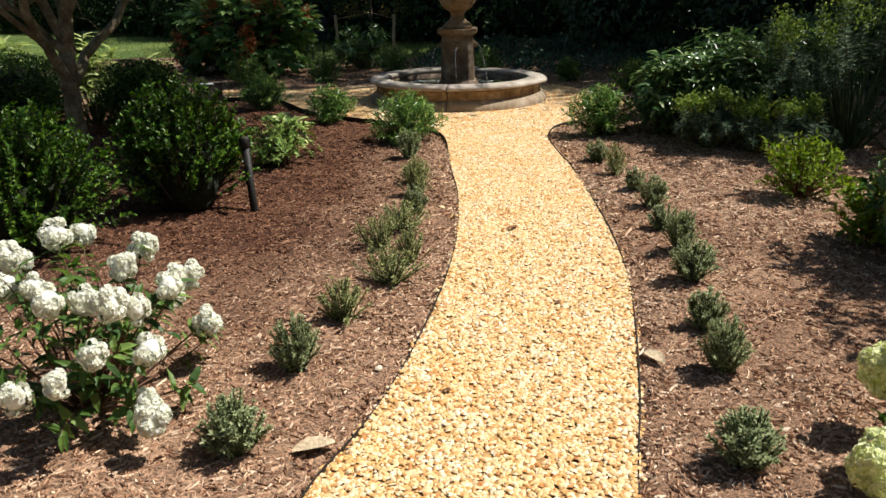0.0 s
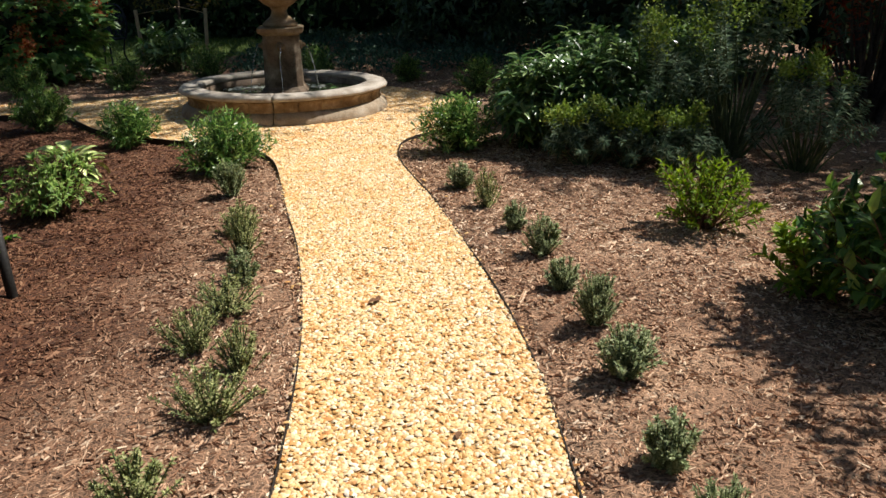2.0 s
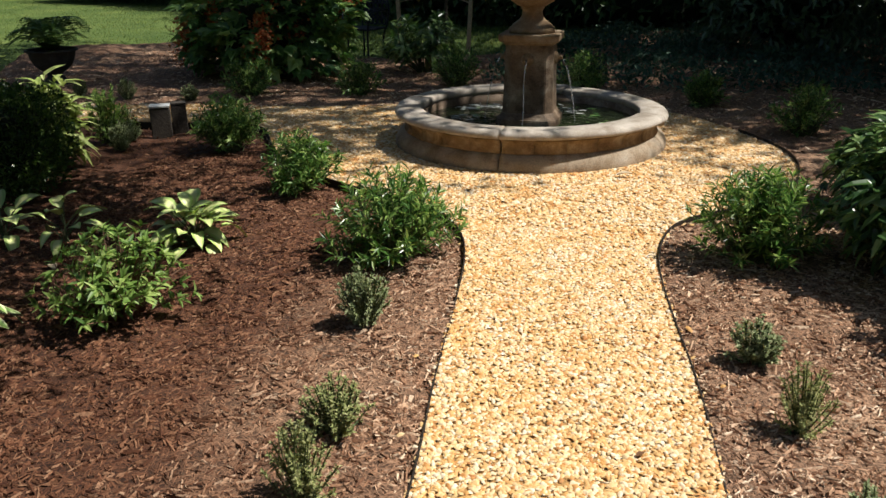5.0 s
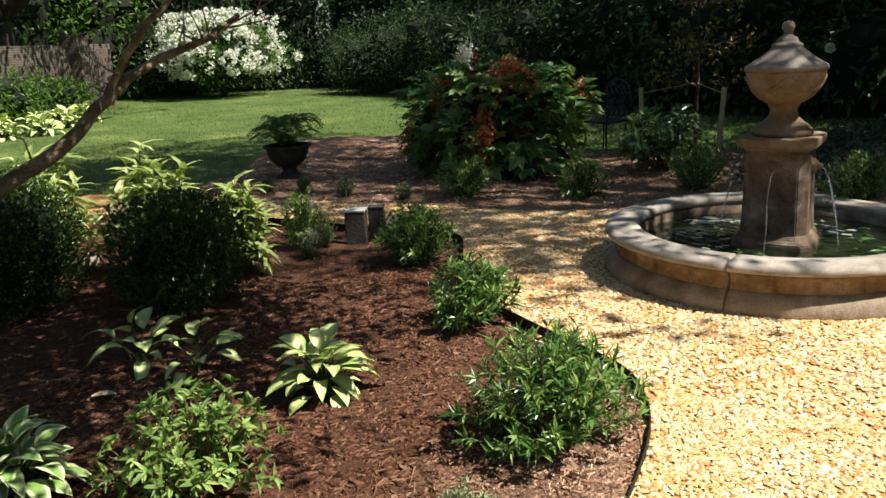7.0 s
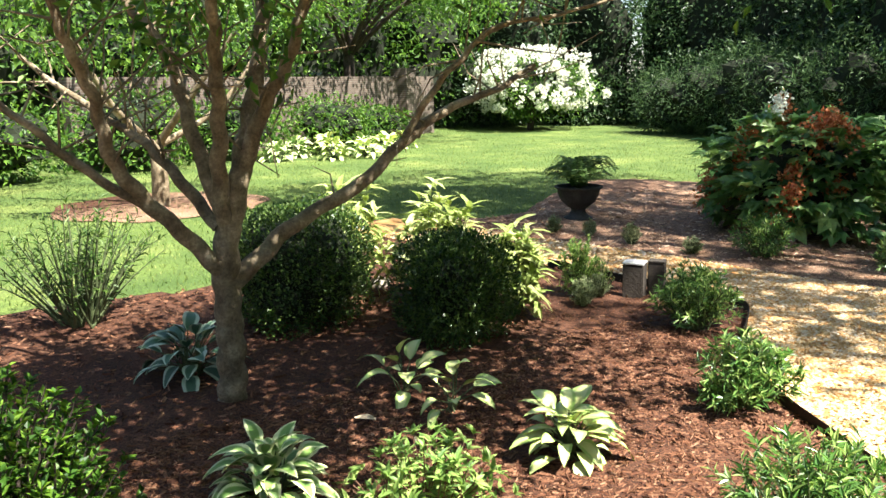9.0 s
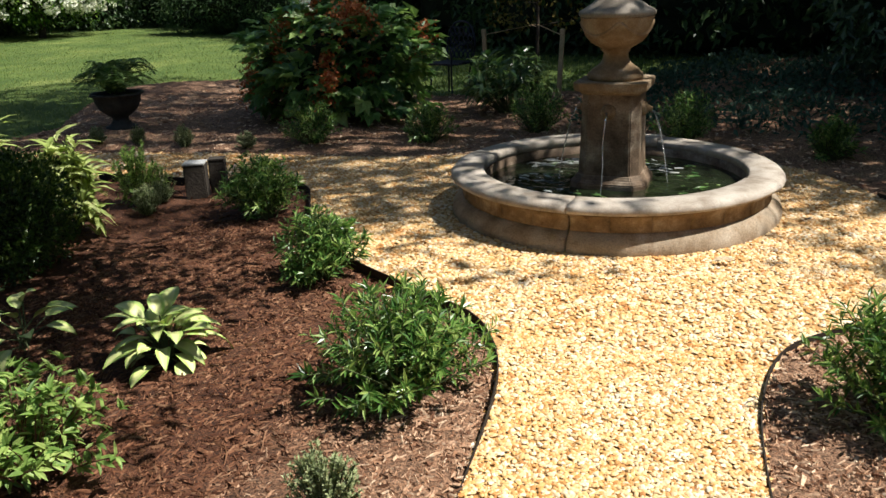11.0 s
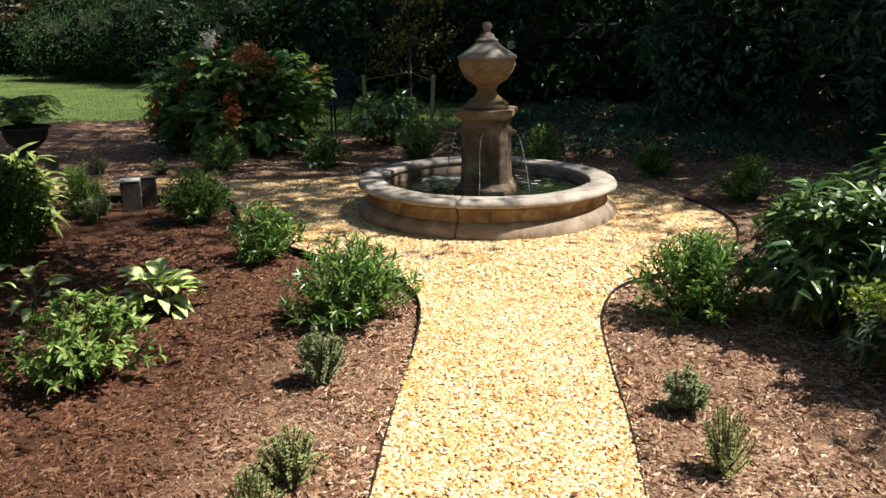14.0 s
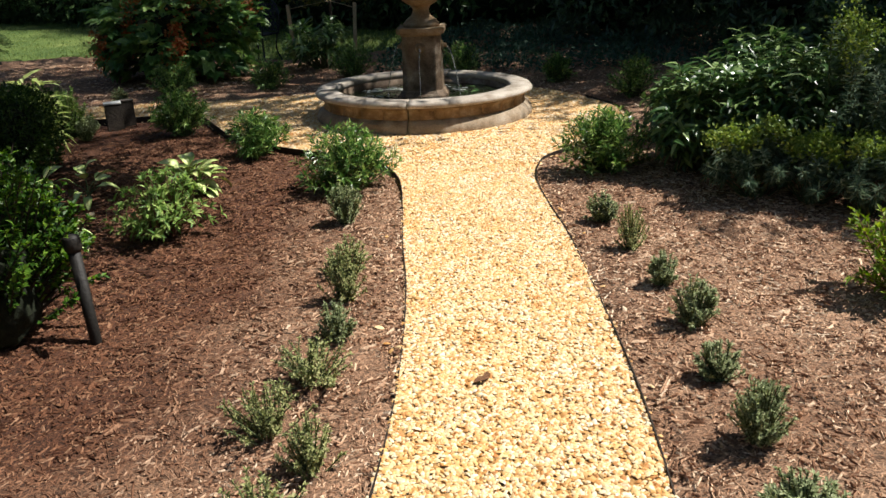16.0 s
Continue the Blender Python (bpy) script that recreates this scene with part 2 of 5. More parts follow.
L_EUPH = leafy("euphorbia leaves", (0.05, 0.09, 0.052), (0.13, 0.19, 0.12), (0.31, 0.39, 0.26), 0.6, 0.2)
L_EUPHTOP = leafy("euphorbia bracts", (0.10, 0.17, 0.03), (0.19, 0.27, 0.05), (0.34, 0.42, 0.10), 0.6, 0.25)
L_CAM = leafy("camellia leaves", (0.02, 0.065, 0.014), (0.065, 0.15, 0.028), (0.26, 0.37, 0.08), 0.35, 0.3, 0.4)
L_YELLOW = leafy("yellow-green leaves", (0.07, 0.13, 0.012), (0.16, 0.25, 0.025), (0.30, 0.38, 0.05), 0.5, 0.3)
L_LIMELEAF = leafy("lime leaves", (0.18, 0.25, 0.05), (0.36, 0.43, 0.13), (0.58, 0.62, 0.28), 0.5, 0.3)
L_FERN = leafy("fern fronds", (0.05, 0.11, 0.03), (0.12, 0.21, 0.055), (0.24, 0.35, 0.10), 0.55, 0.3)
L_CONIFER = leafy("conifer sprays", (0.022, 0.05, 0.018), (0.05, 0.095, 0.034), (0.11, 0.17, 0.065), 0.6, 0.2)
L_GLOSS = leafy("glossy evergreen leaves", (0.02, 0.048, 0.02), (0.05, 0.10, 0.042), (0.13, 0.20, 0.09), 0.3, 0.2, 0.5)
L_COVER = leafy("blue-green ground cover", (0.022, 0.052, 0.030), (0.05, 0.10, 0.062), (0.10, 0.17, 0.11), 0.6, 0.2)
L_DARK = leafy("dark evergreen leaves", (0.014, 0.034, 0.012), (0.034, 0.074, 0.024), (0.095, 0.15, 0.055), 0.4, 0.25)
L_TREE = leafy("tree leaves", (0.03, 0.075, 0.012), (0.07, 0.15, 0.025), (0.16, 0.27, 0.04), 0.45, 0.35)
L_AMBER = leafy("amber sapling leaves", (0.07, 0.06, 0.015), (0.13, 0.12, 0.03), (0.24, 0.17, 0.05), 0.5, 0.3)
L_RED = leafy("red maple leaves", (0.10, 0.012, 0.006), (0.22, 0.035, 0.015), (0.34, 0.08, 0.03), 0.5, 0.3)


def hosta_material(name, edge, centre):
    """Cream-edged or plain leaf: the margin runs along the leaf's own side coordinate."""
    m, n, l = nodes_of(name)
    b = n["Principled BSDF"]
    at = n.new("ShaderNodeAttribute")
    at.attribute_name = "side"
    ns = noise_node(n, l, 30, 3)
    ad = n.new("ShaderNodeMath")
    ad.operation = "MULTIPLY_ADD"
    l.new(ns.outputs[0], ad.inputs[0])
    ad.inputs[1].default_value = 0.3
    l.new(at.outputs["Fac"], ad.inputs[2])
    r = ramp_node(n, [(0.66, centre), (0.82, edge)])
    l.new(ad.outputs[0], r.inputs[0])
    info = n.new("ShaderNodeObjectInfo")
    h = n.new("ShaderNodeHueSaturation")
    v = n.new("ShaderNodeMapRange")
    v.inputs[3].default_value, v.inputs[4].default_value = 0.75, 1.2
    l.new(info.outputs["Random"], v.inputs[0])
    l.new(v.outputs[0], h.inputs["Value"])
    l.new(r.outputs[0], h.inputs["Color"])
    l.new(h.outputs[0], b.inputs["Base Color"])
    b.inputs["Roughness"].default_value = 0.5
    b.inputs["Subsurface Weight"].default_value = 0.1
    b.inputs["Subsurface Radius"].default_value = (0.02, 0.03, 0.01)
    return m


M_HOSTA = hosta_material("hosta leaf cream edge", (0.60, 0.64, 0.33), (0.19, 0.32, 0.075))
M_HOSTALIME = hosta_material("hosta leaf lime", (0.34, 0.46, 0.12), (0.58, 0.62, 0.25))
M_HOSTABLUE = hosta_material("hosta leaf blue green", (0.42, 0.48, 0.32), (0.055, 0.12, 0.06))


def brick_material():
    m, n, l = nodes_of("old red brick")
    b = n["Principled BSDF"]
    tc = n.new("ShaderNodeTexCoord")
    mp = n.new("ShaderNodeMapping")
    mp.inputs["Rotation"].default_value = (radians(90), 0, 0)
    br = n.new("ShaderNodeTexBrick")
    br.inputs["Scale"].default_value = 4.0
    br.inputs["Color1"].default_value, br.inputs["Color2"].default_value = (0.070, 0.048, 0.034, 1), (0.115, 0.082, 0.060, 1)
    br.inputs["Mortar"].default_value = (0.15, 0.135, 0.11, 1)
    br.inputs["Mortar Size"].default_value = 0.02
    l.new(tc.outputs["Object"], mp.inputs[0])
    l.new(mp.outputs[0], br.inputs[0])
    ns = noise_node(n, l, 1.5)
    mx = n.new("ShaderNodeMix")
    mx.data_type, mx.blend_type = "RGBA", "OVERLAY"
    mx.inputs[0].default_value = 0.5
    l.new(br.outputs[0], mx.inputs[6])
    l.new(ns.outputs[0], mx.inputs[7])
    l.new(mx.outputs[2], b.inputs["Base Color"])
    b.inputs["Roughness"].default_value = 0.9
    return m


M_BRICK = brick_material()


def water_material(name, tint, ripple, scale):
    m, n, l = nodes_of(name)
    b = n["Principled BSDF"]
    b.inputs["Base Color"].default_value = (*tint, 1)
    b.inputs["Roughness"].default_value, b.inputs["IOR"].default_value = 0.03, 1.33
    b.inputs["Transmission Weight"].default_value = 0.85
    ns = noise_node(n, l, scale, 3.0)
    bp = n.new("ShaderNodeBump")
    bp.inputs["Strength"].default_value, bp.inputs["Distance"].default_value = ripple, 0.02
    l.new(ns.outputs[0], bp.inputs["Height"])
    l.new(bp.outputs[0], b.inputs["Normal"])
    return m


M_WATER = water_material("pond water", (0.075, 0.105, 0.05), 0.45, 8.0)
M_JET = water_material("falling water", (0.9, 0.93, 0.95), 0.4, 40.0)
M_ALGAE = surface("green algae floor", [(0.3, (0.004, 0.006, 0.002)), (0.55, (0.010, 0.014, 0.004)), (0.75, (0.04, 0.05, 0.014))], 5, 40, 0.9, 0.5)
# sky reflections on the basin water, put in as a pale colour
M_SKYFLECK = surface("painted sky reflection", [(0.3, (0.30, 0.32, 0.26)), (0.7, (0.62, 0.63, 0.58))], 12, 80, 0.6, 0.4)


# ---- mesh helpers ----
RNG = np.random.default_rng(7)


def tri_mesh(name, v, f, material, smooth=False):
    """One mesh from arrays of vertices and triangles."""
    v, f = np.asarray(v, np.float32).reshape(-1, 3), np.asarray(f, np.int32).reshape(-1, 3)
    me = bpy.data.meshes.new(name)
    me.vertices.add(len(v))
    me.vertices.foreach_set("co", v.ravel())
    me.loops.add(f.size)
    me.loops.foreach_set("vertex_index", f.ravel())
    me.polygons.add(len(f))
    me.polygons.foreach_set("loop_start", np.arange(0, f.size, 3, dtype=np.int32))
    me.polygons.foreach_set("loop_total", np.full(len(f), 3, np.int32))
    me.polygons.foreach_set("use_smooth", np.full(len(f), smooth))
    me.update(calc_edges=True)
    me.materials.append(material)
    return me


def bm_mesh(name, bm, material, smooth=False):
    me = bpy.data.meshes.new(name)
    bm.to_mesh(me)
    bm.free()
    for p in me.polygons:
        p.use_smooth = smooth
    me.materials.append(material)
    return me


def thing(name, at, label, category, group="", kind=""):
    ob = new(name)
    ob.location = at
    ob.empty_display_size = 0.1
    return tagged(ob, label, category, group, kind)


def part(name, me, parent, label="", kind=""):
    ob = new(name, me)
    ob.parent = parent
    return tagged(ob, label, kind=kind or ("stuff" if name in ("foliage", "branchwork", "bloom", "crown", "frond", "stalk", "twiggage") else ""))


def unit(a):
    return a / np.maximum(np.linalg.norm(a, axis=-1, keepdims=True), 1e-9)


def leaves(p, d, nrm, length, width, droop=0.15, full=False):
    """Arrays of pointed leaves, folded along the midrib; full ones have a rounder, bent blade."""
    k = len(p)
    d = unit(d)
    s = unit(np.cross(d, nrm))
    u = np.cross(s, d)
    ln, w = np.broadcast_to(length, k)[:, None], np.broadcast_to(width, k)[:, None]
    if not full:
        v = np.stack([p, p + 0.45 * ln * d - 0.5 * w * s + 0.12 * w * u, p + ln * d - droop * ln * u, p + 0.45 * ln * d + 0.5 * w * s + 0.12 * w * u], 1)
        f = np.array([[0, 3, 2], [0, 2, 1]])
    else:
        a, b = p + 0.28 * ln * d + 0.06 * ln * u, p + 0.68 * ln * d + 0.02 * ln * u - droop * 0.4 * ln * u
        lift = 0.13 * w * u
        v = np.stack([p, a - 0.46 * w * s + lift, a, a + 0.46 * w * s + lift, b - 0.36 * w * s + lift, b, b + 0.36 * w * s + lift, p + ln * d - droop * ln * u], 1)
        f = np.array([[0, 2, 1], [0, 3, 2], [1, 2, 5], [1, 5, 4], [2, 3, 6], [2, 6, 5], [4, 5, 7], [5, 6, 7]])
    m = v.shape[1]
    return v.reshape(-1, 3), (np.arange(k)[:, None, None] * m + f).reshape(-1, 3)


def tubes(paths, radii, sides=5):
    """Tapered tubes along polylines; radii: (start, end) for each."""
    vs, fs, base = [], [], 0
    ang = np.arange(sides) / sides * 2 * np.pi
    for pth, (r0, r1) in zip(paths, radii):
        pth = np.asarray(pth, float)
        k = len(pth)
        tan = unit(np.gradient(pth, axis=0))
        ref = np.eye(3)[np.argmin(np.abs(tan).max(0))]
        s = unit(np.cross(tan, ref))
        u = np.cross(s, tan)
        r = np.linspace(r0, r1, k)[:, None, None]
        ring = pth[:, None] + r * (np.cos(ang)[None, :, None] * s[:, None] + np.sin(ang)[None, :, None] * u[:, None])
        vs.append(ring.reshape(-1, 3))
        i, j = np.meshgrid(np.arange(k - 1), np.arange(sides), indexing="ij")
        a, b = base + i * sides + j, base + i * sides + (j + 1) % sides
        fs.append(np.stack([np.stack([a, b, b + sides], -1), np.stack([a, b + sides, a + sides], -1)], 2).reshape(-1, 3))
        base += k * sides
    return np.concatenate(vs), np.concatenate(fs)


def smooth_line(pts, per=6):
    """Catmull-Rom through the points."""
    p = np.asarray(pts, float)
    q = np.concatenate([[2 * p[0] - p[1]], p, [2 * p[-1] - p[-2]]])
    out = []
    for i in range(1, len(q) - 2):
        for t in np.linspace(0, 1, per, endpoint=False):
            out.append(0.5 * (2 * q[i] + (q[i + 1] - q[i - 1]) * t + (2 * q[i - 1] - 5 * q[i] + 4 * q[i + 1] - q[i + 2]) * t * t
                              + (3 * q[i] - q[i - 1] - 3 * q[i + 1] + q[i + 2]) * t ** 3))
    return np.array(out + [p[-1]])


def inside(poly, x, y):
    """Whether points lie in a closed polygon."""
    hit = np.zeros(np.shape(x), bool)
    for (x0, y0), (x1, y1) in zip(poly, np.roll(poly, -1, axis=0)):
        if y0 != y1:
            hit ^= ((y0 > y) != (y1 > y)) & (x < (x1 - x0) * (y - y0) / (y1 - y0) + x0)
    return hit


def far_from(poly, x, y):
    """Distance of points from a closed polygon's outline."""
    best = np.full(np.shape(x), 1e9)
    for a, b in zip(poly, np.roll(poly, -1, axis=0)):
        e = b - a
        t = np.clip(((x - a[0]) * e[0] + (y - a[1]) * e[1]) / max(e @ e, 1e-9), 0, 1)
        best = np.minimum(best, np.hypot(x - a[0] - t * e[0], y - a[1] - t * e[1]))
    return best


def ball_points(k, rng):
    return unit(rng.normal(size=(k, 3)))


def lathe_mesh(name, profile, material, steps=48, start=0.0, sweep=360.0, closed=False, smooth=True, ripple=0.0):
    """A turned solid; with sweep under 360 the ends are capped. profile: rows of radius, height."""
    bm = bmesh.new()
    whole = sweep >= 359.9
    rings = []
    count = steps if whole else steps + 1
    for i in range(count):
        a = radians(start + sweep * i / steps)
        rings.append([bm.verts.new((r * math.cos(a) * (1 + ripple * math.sin(7 * a + 9 * z)), r * math.sin(a) * (1 + ripple * math.cos(5 * a)), z)) for r, z in profile])
    n = len(profile)
    for i in range(steps):
        a, b = rings[i], rings[(i + 1) % count]
        for j in range(n if closed else n - 1):
            bm.faces.new((a[j], b[j], b[(j + 1) % n], a[(j + 1) % n]))
    if not whole and closed:
        bm.faces.new(rings[0])
        bm.faces.new(rings[-1][::-1])
    bmesh.ops.remove_doubles(bm, verts=bm.verts, dist=1e-5)
    bmesh.ops.recalc_face_normals(bm, faces=bm.faces)
    return bm_mesh(name, bm, material, smooth)


def box_mesh(name, sx, sy, sz, material, bevel=0.01, taper=1.0, z0=0.0):
    bm = bmesh.new()
    bmesh.ops.create_cube(bm, size=1.0)
    for v in bm.verts:
        k = taper if v.co.z > 0 else 1.0
        v.co = Vector((v.co.x * sx * k, v.co.y * sy * k, (v.co.z + 0.5) * sz + z0))
    if bevel:
        bmesh.ops.bevel(bm, geom=bm.edges[:], offset=bevel, segments=2, affect="EDGES")
    return bm_mesh(name, bm, material)


# ---- ground: one turf sheet to the horizon, mulch beds, gravel ----
LEFT = [(0.04, -13.0), (0.02, -10.0), (0.03, -8.8), (0.08, -8.24), (0.18, -7.86), (0.27, -7.34), (0.34, -6.61), (0.36, -5.72), (0.30, -4.75), (0.21, -4.07),
        (0.14, -3.46), (0.08, -2.97), (0.01, -2.66), (-0.10, -2.43), (-0.28, -2.23), (-0.68, -2.00), (-1.16, -1.73), (-1.43, -1.50), (-1.68, -1.24),
        (-1.88, -0.94), (-2.07, -0.61), (-2.24, -0.37), (-2.54, -0.25), (-3.3, -0.36), (-4.4, -0.44), (-5.6, -0.6), (-7.2, -1.0)]
RIGHT = [(1.0, -13.0), (1.0, -10.0), (1.02, -8.9), (1.06, -8.18), (1.15, -7.57), (1.23, -6.84), (1.27, -6.26), (1.26, -5.46), (1.20, -4.55), (1.15, -3.92),
         (1.08, -3.38), (1.03, -2.93), (1.02, -2.63), (1.05, -2.33), (1.12, -2.12), (1.29, -1.92), (1.55, -1.67), (1.77, -1.40), (1.90, -1.09), (1.97, -0.76),
         (1.99, -0.40), (1.90, 0.07), (1.64, 0.61), (1.36, 1.06), (1.02, 1.32), (0.45, 1.52), (-0.3, 1.52), (-1.0, 1.36), (-1.66, 1.08), (-2.36, 0.87),
         (-3.0, 0.80), (-4.0, 0.70), (-5.2, 0.44), (-6.2, 0.25), (-7.4, 0.0)]
left_line, right_line = smooth_line(LEFT), smooth_line(RIGHT)
GRAVEL = np.concatenate([left_line, right_line[::-1]])
BEDS = smooth_line([(-5.5, -14), (-5.48, -4.3), (-5.4, -3.0), (-6.1, -1.6), (-7.4, -1.0), (-7.3, 0.0), (-6.6, 0.6), (-6.5, 1.3), (-7.3, 2.5), (-8.2, 4.4), (-7.0, 5.6),
                    (-4.5, 4.9), (-2.6, 4.3), (-1.2, 5.2), (0.0, 7.6), (2.0, 9.0), (8.5, 9.0), (8.5, -14)], 5)
FOUNTAIN = (0.0, -0.10)


def rolling(x, y):
    """Gentle unevenness of the mulch."""
    return 0.014 * np.sin(2.1 * x + 1.3 * y) + 0.010 * np.sin(5.3 * x - 3.7 * y + 1) + 0.006 * np.sin(11 * x + 9 * y)


def mulch_height(x, y):
    d = far_from(GRAVEL, x, y)
    return np.where(inside(GRAVEL, x, y), -0.03, 0.004 + np.clip(d, 0, 0.5) * 0.05 + np.clip(d / 0.2, 0, 1) * rolling(x, y))


ground_bm = bmesh.new()
bmesh.ops.create_grid(ground_bm, x_segments=60, y_segments=60, size=600)
for v in ground_bm.verts:
    v.co.z = -0.045
tagged(new("ground", bm_mesh("ground", ground_bm, M_LAWN)), "green mown lawn turf running out to the hedges", "lawn", kind="structure")

gx, gy = np.meshgrid(np.arange(-8.6, 8.61, 0.07), np.arange(-13.5, 9.3, 0.07), indexing="ij")
gz = mulch_height(gx, gy) + RNG.normal(0, 0.003, gx.shape)
in_bed = inside(BEDS, gx, gy)
gz = np.where(in_bed, gz, -0.09)
nx, ny = gx.shape
ids = np.arange(nx * ny).reshape(nx, ny)
quad = np.stack([ids[:-1, :-1], ids[1:, :-1], ids[1:, 1:], ids[:-1, 1:]], -1).reshape(-1, 4)
quad = quad[in_bed.ravel()[quad].any(1)]
tagged(new("mulch_bed", tri_mesh("mulch_bed", np.stack([gx, gy, gz], -1).reshape(-1, 3), np.concatenate([quad[:, [0, 1, 2]], quad[:, [0, 2, 3]]]), M_SOIL, True)),
       "brown shredded bark mulch covering the planting beds", "mulch", kind="structure")

path_bm = bmesh.new()
path_bm.faces.new([path_bm.verts.new((x, y, 0.0)) for x, y in GRAVEL])
bmesh.ops.triangulate(path_bm, faces=path_bm.faces[:])
bmesh.ops.recalc_face_normals(path_bm, faces=path_bm.faces)
tagged(new("path", bm_mesh("path", path_bm, M_GRAVEL)), "golden pea gravel path widening round the fountain", "path", kind="structure")


def chips(k, x0, x1, y0, y1, keep, height, rng, ln, wd, th, flat):
    """Loose splinters scattered on the ground: ridged, with skewed ends."""
    x, y = rng.uniform(x0, x1, k), rng.uniform(y0, y1, k)
    ok = keep(x, y)
    x, y = x[ok], y[ok]
    k = len(x)
    a = rng.uniform(0, 2 * np.pi, k)
    tilt = rng.normal(0, flat, k)
    d = np.stack([np.cos(a), np.sin(a), np.tan(np.clip(tilt, -0.7, 0.7))], 1)
    d = unit(d)
    s = unit(np.cross(d, unit(np.stack([rng.normal(0, flat, k), rng.normal(0, flat, k), np.ones(k)], 1))))
    u = np.cross(s, d)
    l2, w2, t2 = ln * (0.35 + 1.3 * rng.uniform(0, 1, k) ** 1.6) / 2, wd * rng.uniform(0.45, 1.5, k) / 2, th * rng.uniform(0.6, 1.4, k) / 2
    c = np.stack([x, y, height(x, y) + t2 * 0.8], 1)
    v = []
    for sx, sy, sz in ((-1, -1, -1), (1, -1, -1), (1, 1, -1), (-1, 1, -1), (-1, 0.2, 1), (1, -0.2, 1)):
        j = rng.uniform(0.6, 1.15, (k, 2))
        v.append(c + (sx * l2 * j[:, 0])[:, None] * d + (sy * w2 * j[:, 1])[:, None] * s + (sz * t2)[:, None] * u)
    v = np.stack(v, 1)
    f = np.array([[0, 1, 5], [0, 5, 4], [2, 3, 4], [2, 4, 5]])
    return v.reshape(-1, 3), (np.arange(k)[:, None, None] * 6 + f).reshape(-1, 3)


def merge(sets):
    vs, fs, base = [], [], 0
    for v, f in sets:
        vs.append(v)
        fs.append(f + base)
        base += len(v)
    return np.concatenate(vs), np.concatenate(fs)


def in_mulch(x, y):
    return inside(BEDS, x, y) & ~inside(GRAVEL, x, y)


v, f = merge([chips(165000, -2.6, 3.6, -8.7, -1.2, in_mulch, mulch_height, RNG, 0.034, 0.0068, 0.0050, 0.22),
              chips(2600, -2.6, 3.6, -8.7, -1.2, in_mulch, mulch_height, RNG, 0.085, 0.007, 0.006, 0.12),
              chips(26000, -7.0, 5.5, -6.0, 4.5, in_mulch, mulch_height, RNG, 0.055, 0.014, 0.008, 0.22),
              chips(9000, -5.5, -2.5, -13.0, -5.5, in_mulch, mulch_height, RNG, 0.09, 0.022, 0.009, 0.15),
              chips(14000, -2.6, 6.0, -13.0, -8.6, in_mulch, mulch_height, RNG, 0.09, 0.022, 0.009, 0.15)])
tagged(new("bark_chips", tri_mesh("bark_chips", v, f, M_CHIP)), "loose shredded bark chips in reddish brown and tan", "mulch", kind="stuff")


def pebbles(k, rng, keep, x0, x1, y0, y1, size):
    """Rounded stones: squashed octahedra with cut tops, each turned and scaled its own way."""
    x, y = rng.uniform(x0, x1, k), rng.uniform(y0, y1, k)
    ok = keep(x, y)
    x, y = x[ok], y[ok]
    k = len(x)
    ring = np.arange(6) / 6 * 2 * np.pi
    base = np.concatenate([np.stack([np.cos(ring), np.sin(ring), 0 * ring], 1), np.stack([0.55 * np.cos(ring[::2] + 0.5), 0.55 * np.sin(ring[::2] + 0.5), 0 * ring[::2] + 0.8], 1)])
    tri = []
    for j in range(3):
        a, b, c, top, nxt = 2 * j, 2 * j + 1, (2 * j + 2) % 6, 6 + j, 6 + (j + 1) % 3
        tri += [[a, b, top], [b, c, top], [c, nxt, top]]
    tri.append([6, 7, 8])
    v = base[None] * rng.uniform(0.75, 1.25, (k, 9, 1))
    sc = np.stack([rng.uniform(0.75, 1.45, k), rng.uniform(0.55, 0.95, k), rng.uniform(0.35, 0.68, k)], 1) * size * rng.uniform(0.7, 1.25, k)[:, None]
    v = v * sc[:, None]
    a = rng.uniform(0, 2 * np.pi, k)[:, None]
    tx, ty = rng.normal(0, 0.2, (2, k, 1))
    vx, vy = v[..., 0] * np.cos(a) - v[..., 1] * np.sin(a), v[..., 0] * np.sin(a) + v[..., 1] * np.cos(a)
    vz = v[..., 2] + tx * vx + ty * vy
    v = np.stack([vx + x[:, None], vy + y[:, None], vz + 0.002 + rng.uniform(0, 0.005, (k, 1))], -1)
    return v.reshape(-1, 3), (np.arange(k)[:, None, None] * 9 + np.array(tri)).reshape(-1, 3)


def on_gravel(x, y):
    return inside(GRAVEL, x + RNG.normal(0, 0.008, np.shape(x)), y) & (np.hypot(x - FOUNTAIN[0], y - FOUNTAIN[1]) > 1.0)


v, f = merge([pebbles(74000, RNG, on_gravel, -0.05, 1.35, -8.6, -2.3, 0.0106),
              pebbles(80000, RNG, on_gravel, -2.8, 2.1, -2.35, 1.6, 0.0128),
              pebbles(9000, RNG, on_gravel, -6.5, -2.8, -1.0, 0.9, 0.015),
              pebbles(12000, RNG, on_gravel, -0.05, 1.1, -13.0, -8.55, 0.021)])
tagged(new("pea_gravel", tri_mesh("pea_gravel", v, f, M_STONE, True)), "golden and cream pea gravel stones", "gravel", kind="stuff")
v, f = pebbles(900, RNG, lambda x, y: in_mulch(x, y) & (far_from(GRAVEL, x, y) < 0.10 * RNG.uniform(0, 1, x.shape) ** 2 + 0.02), -1.0, 1.6, -9, -1.5, 0.014)
v[:, 2] += 0.012
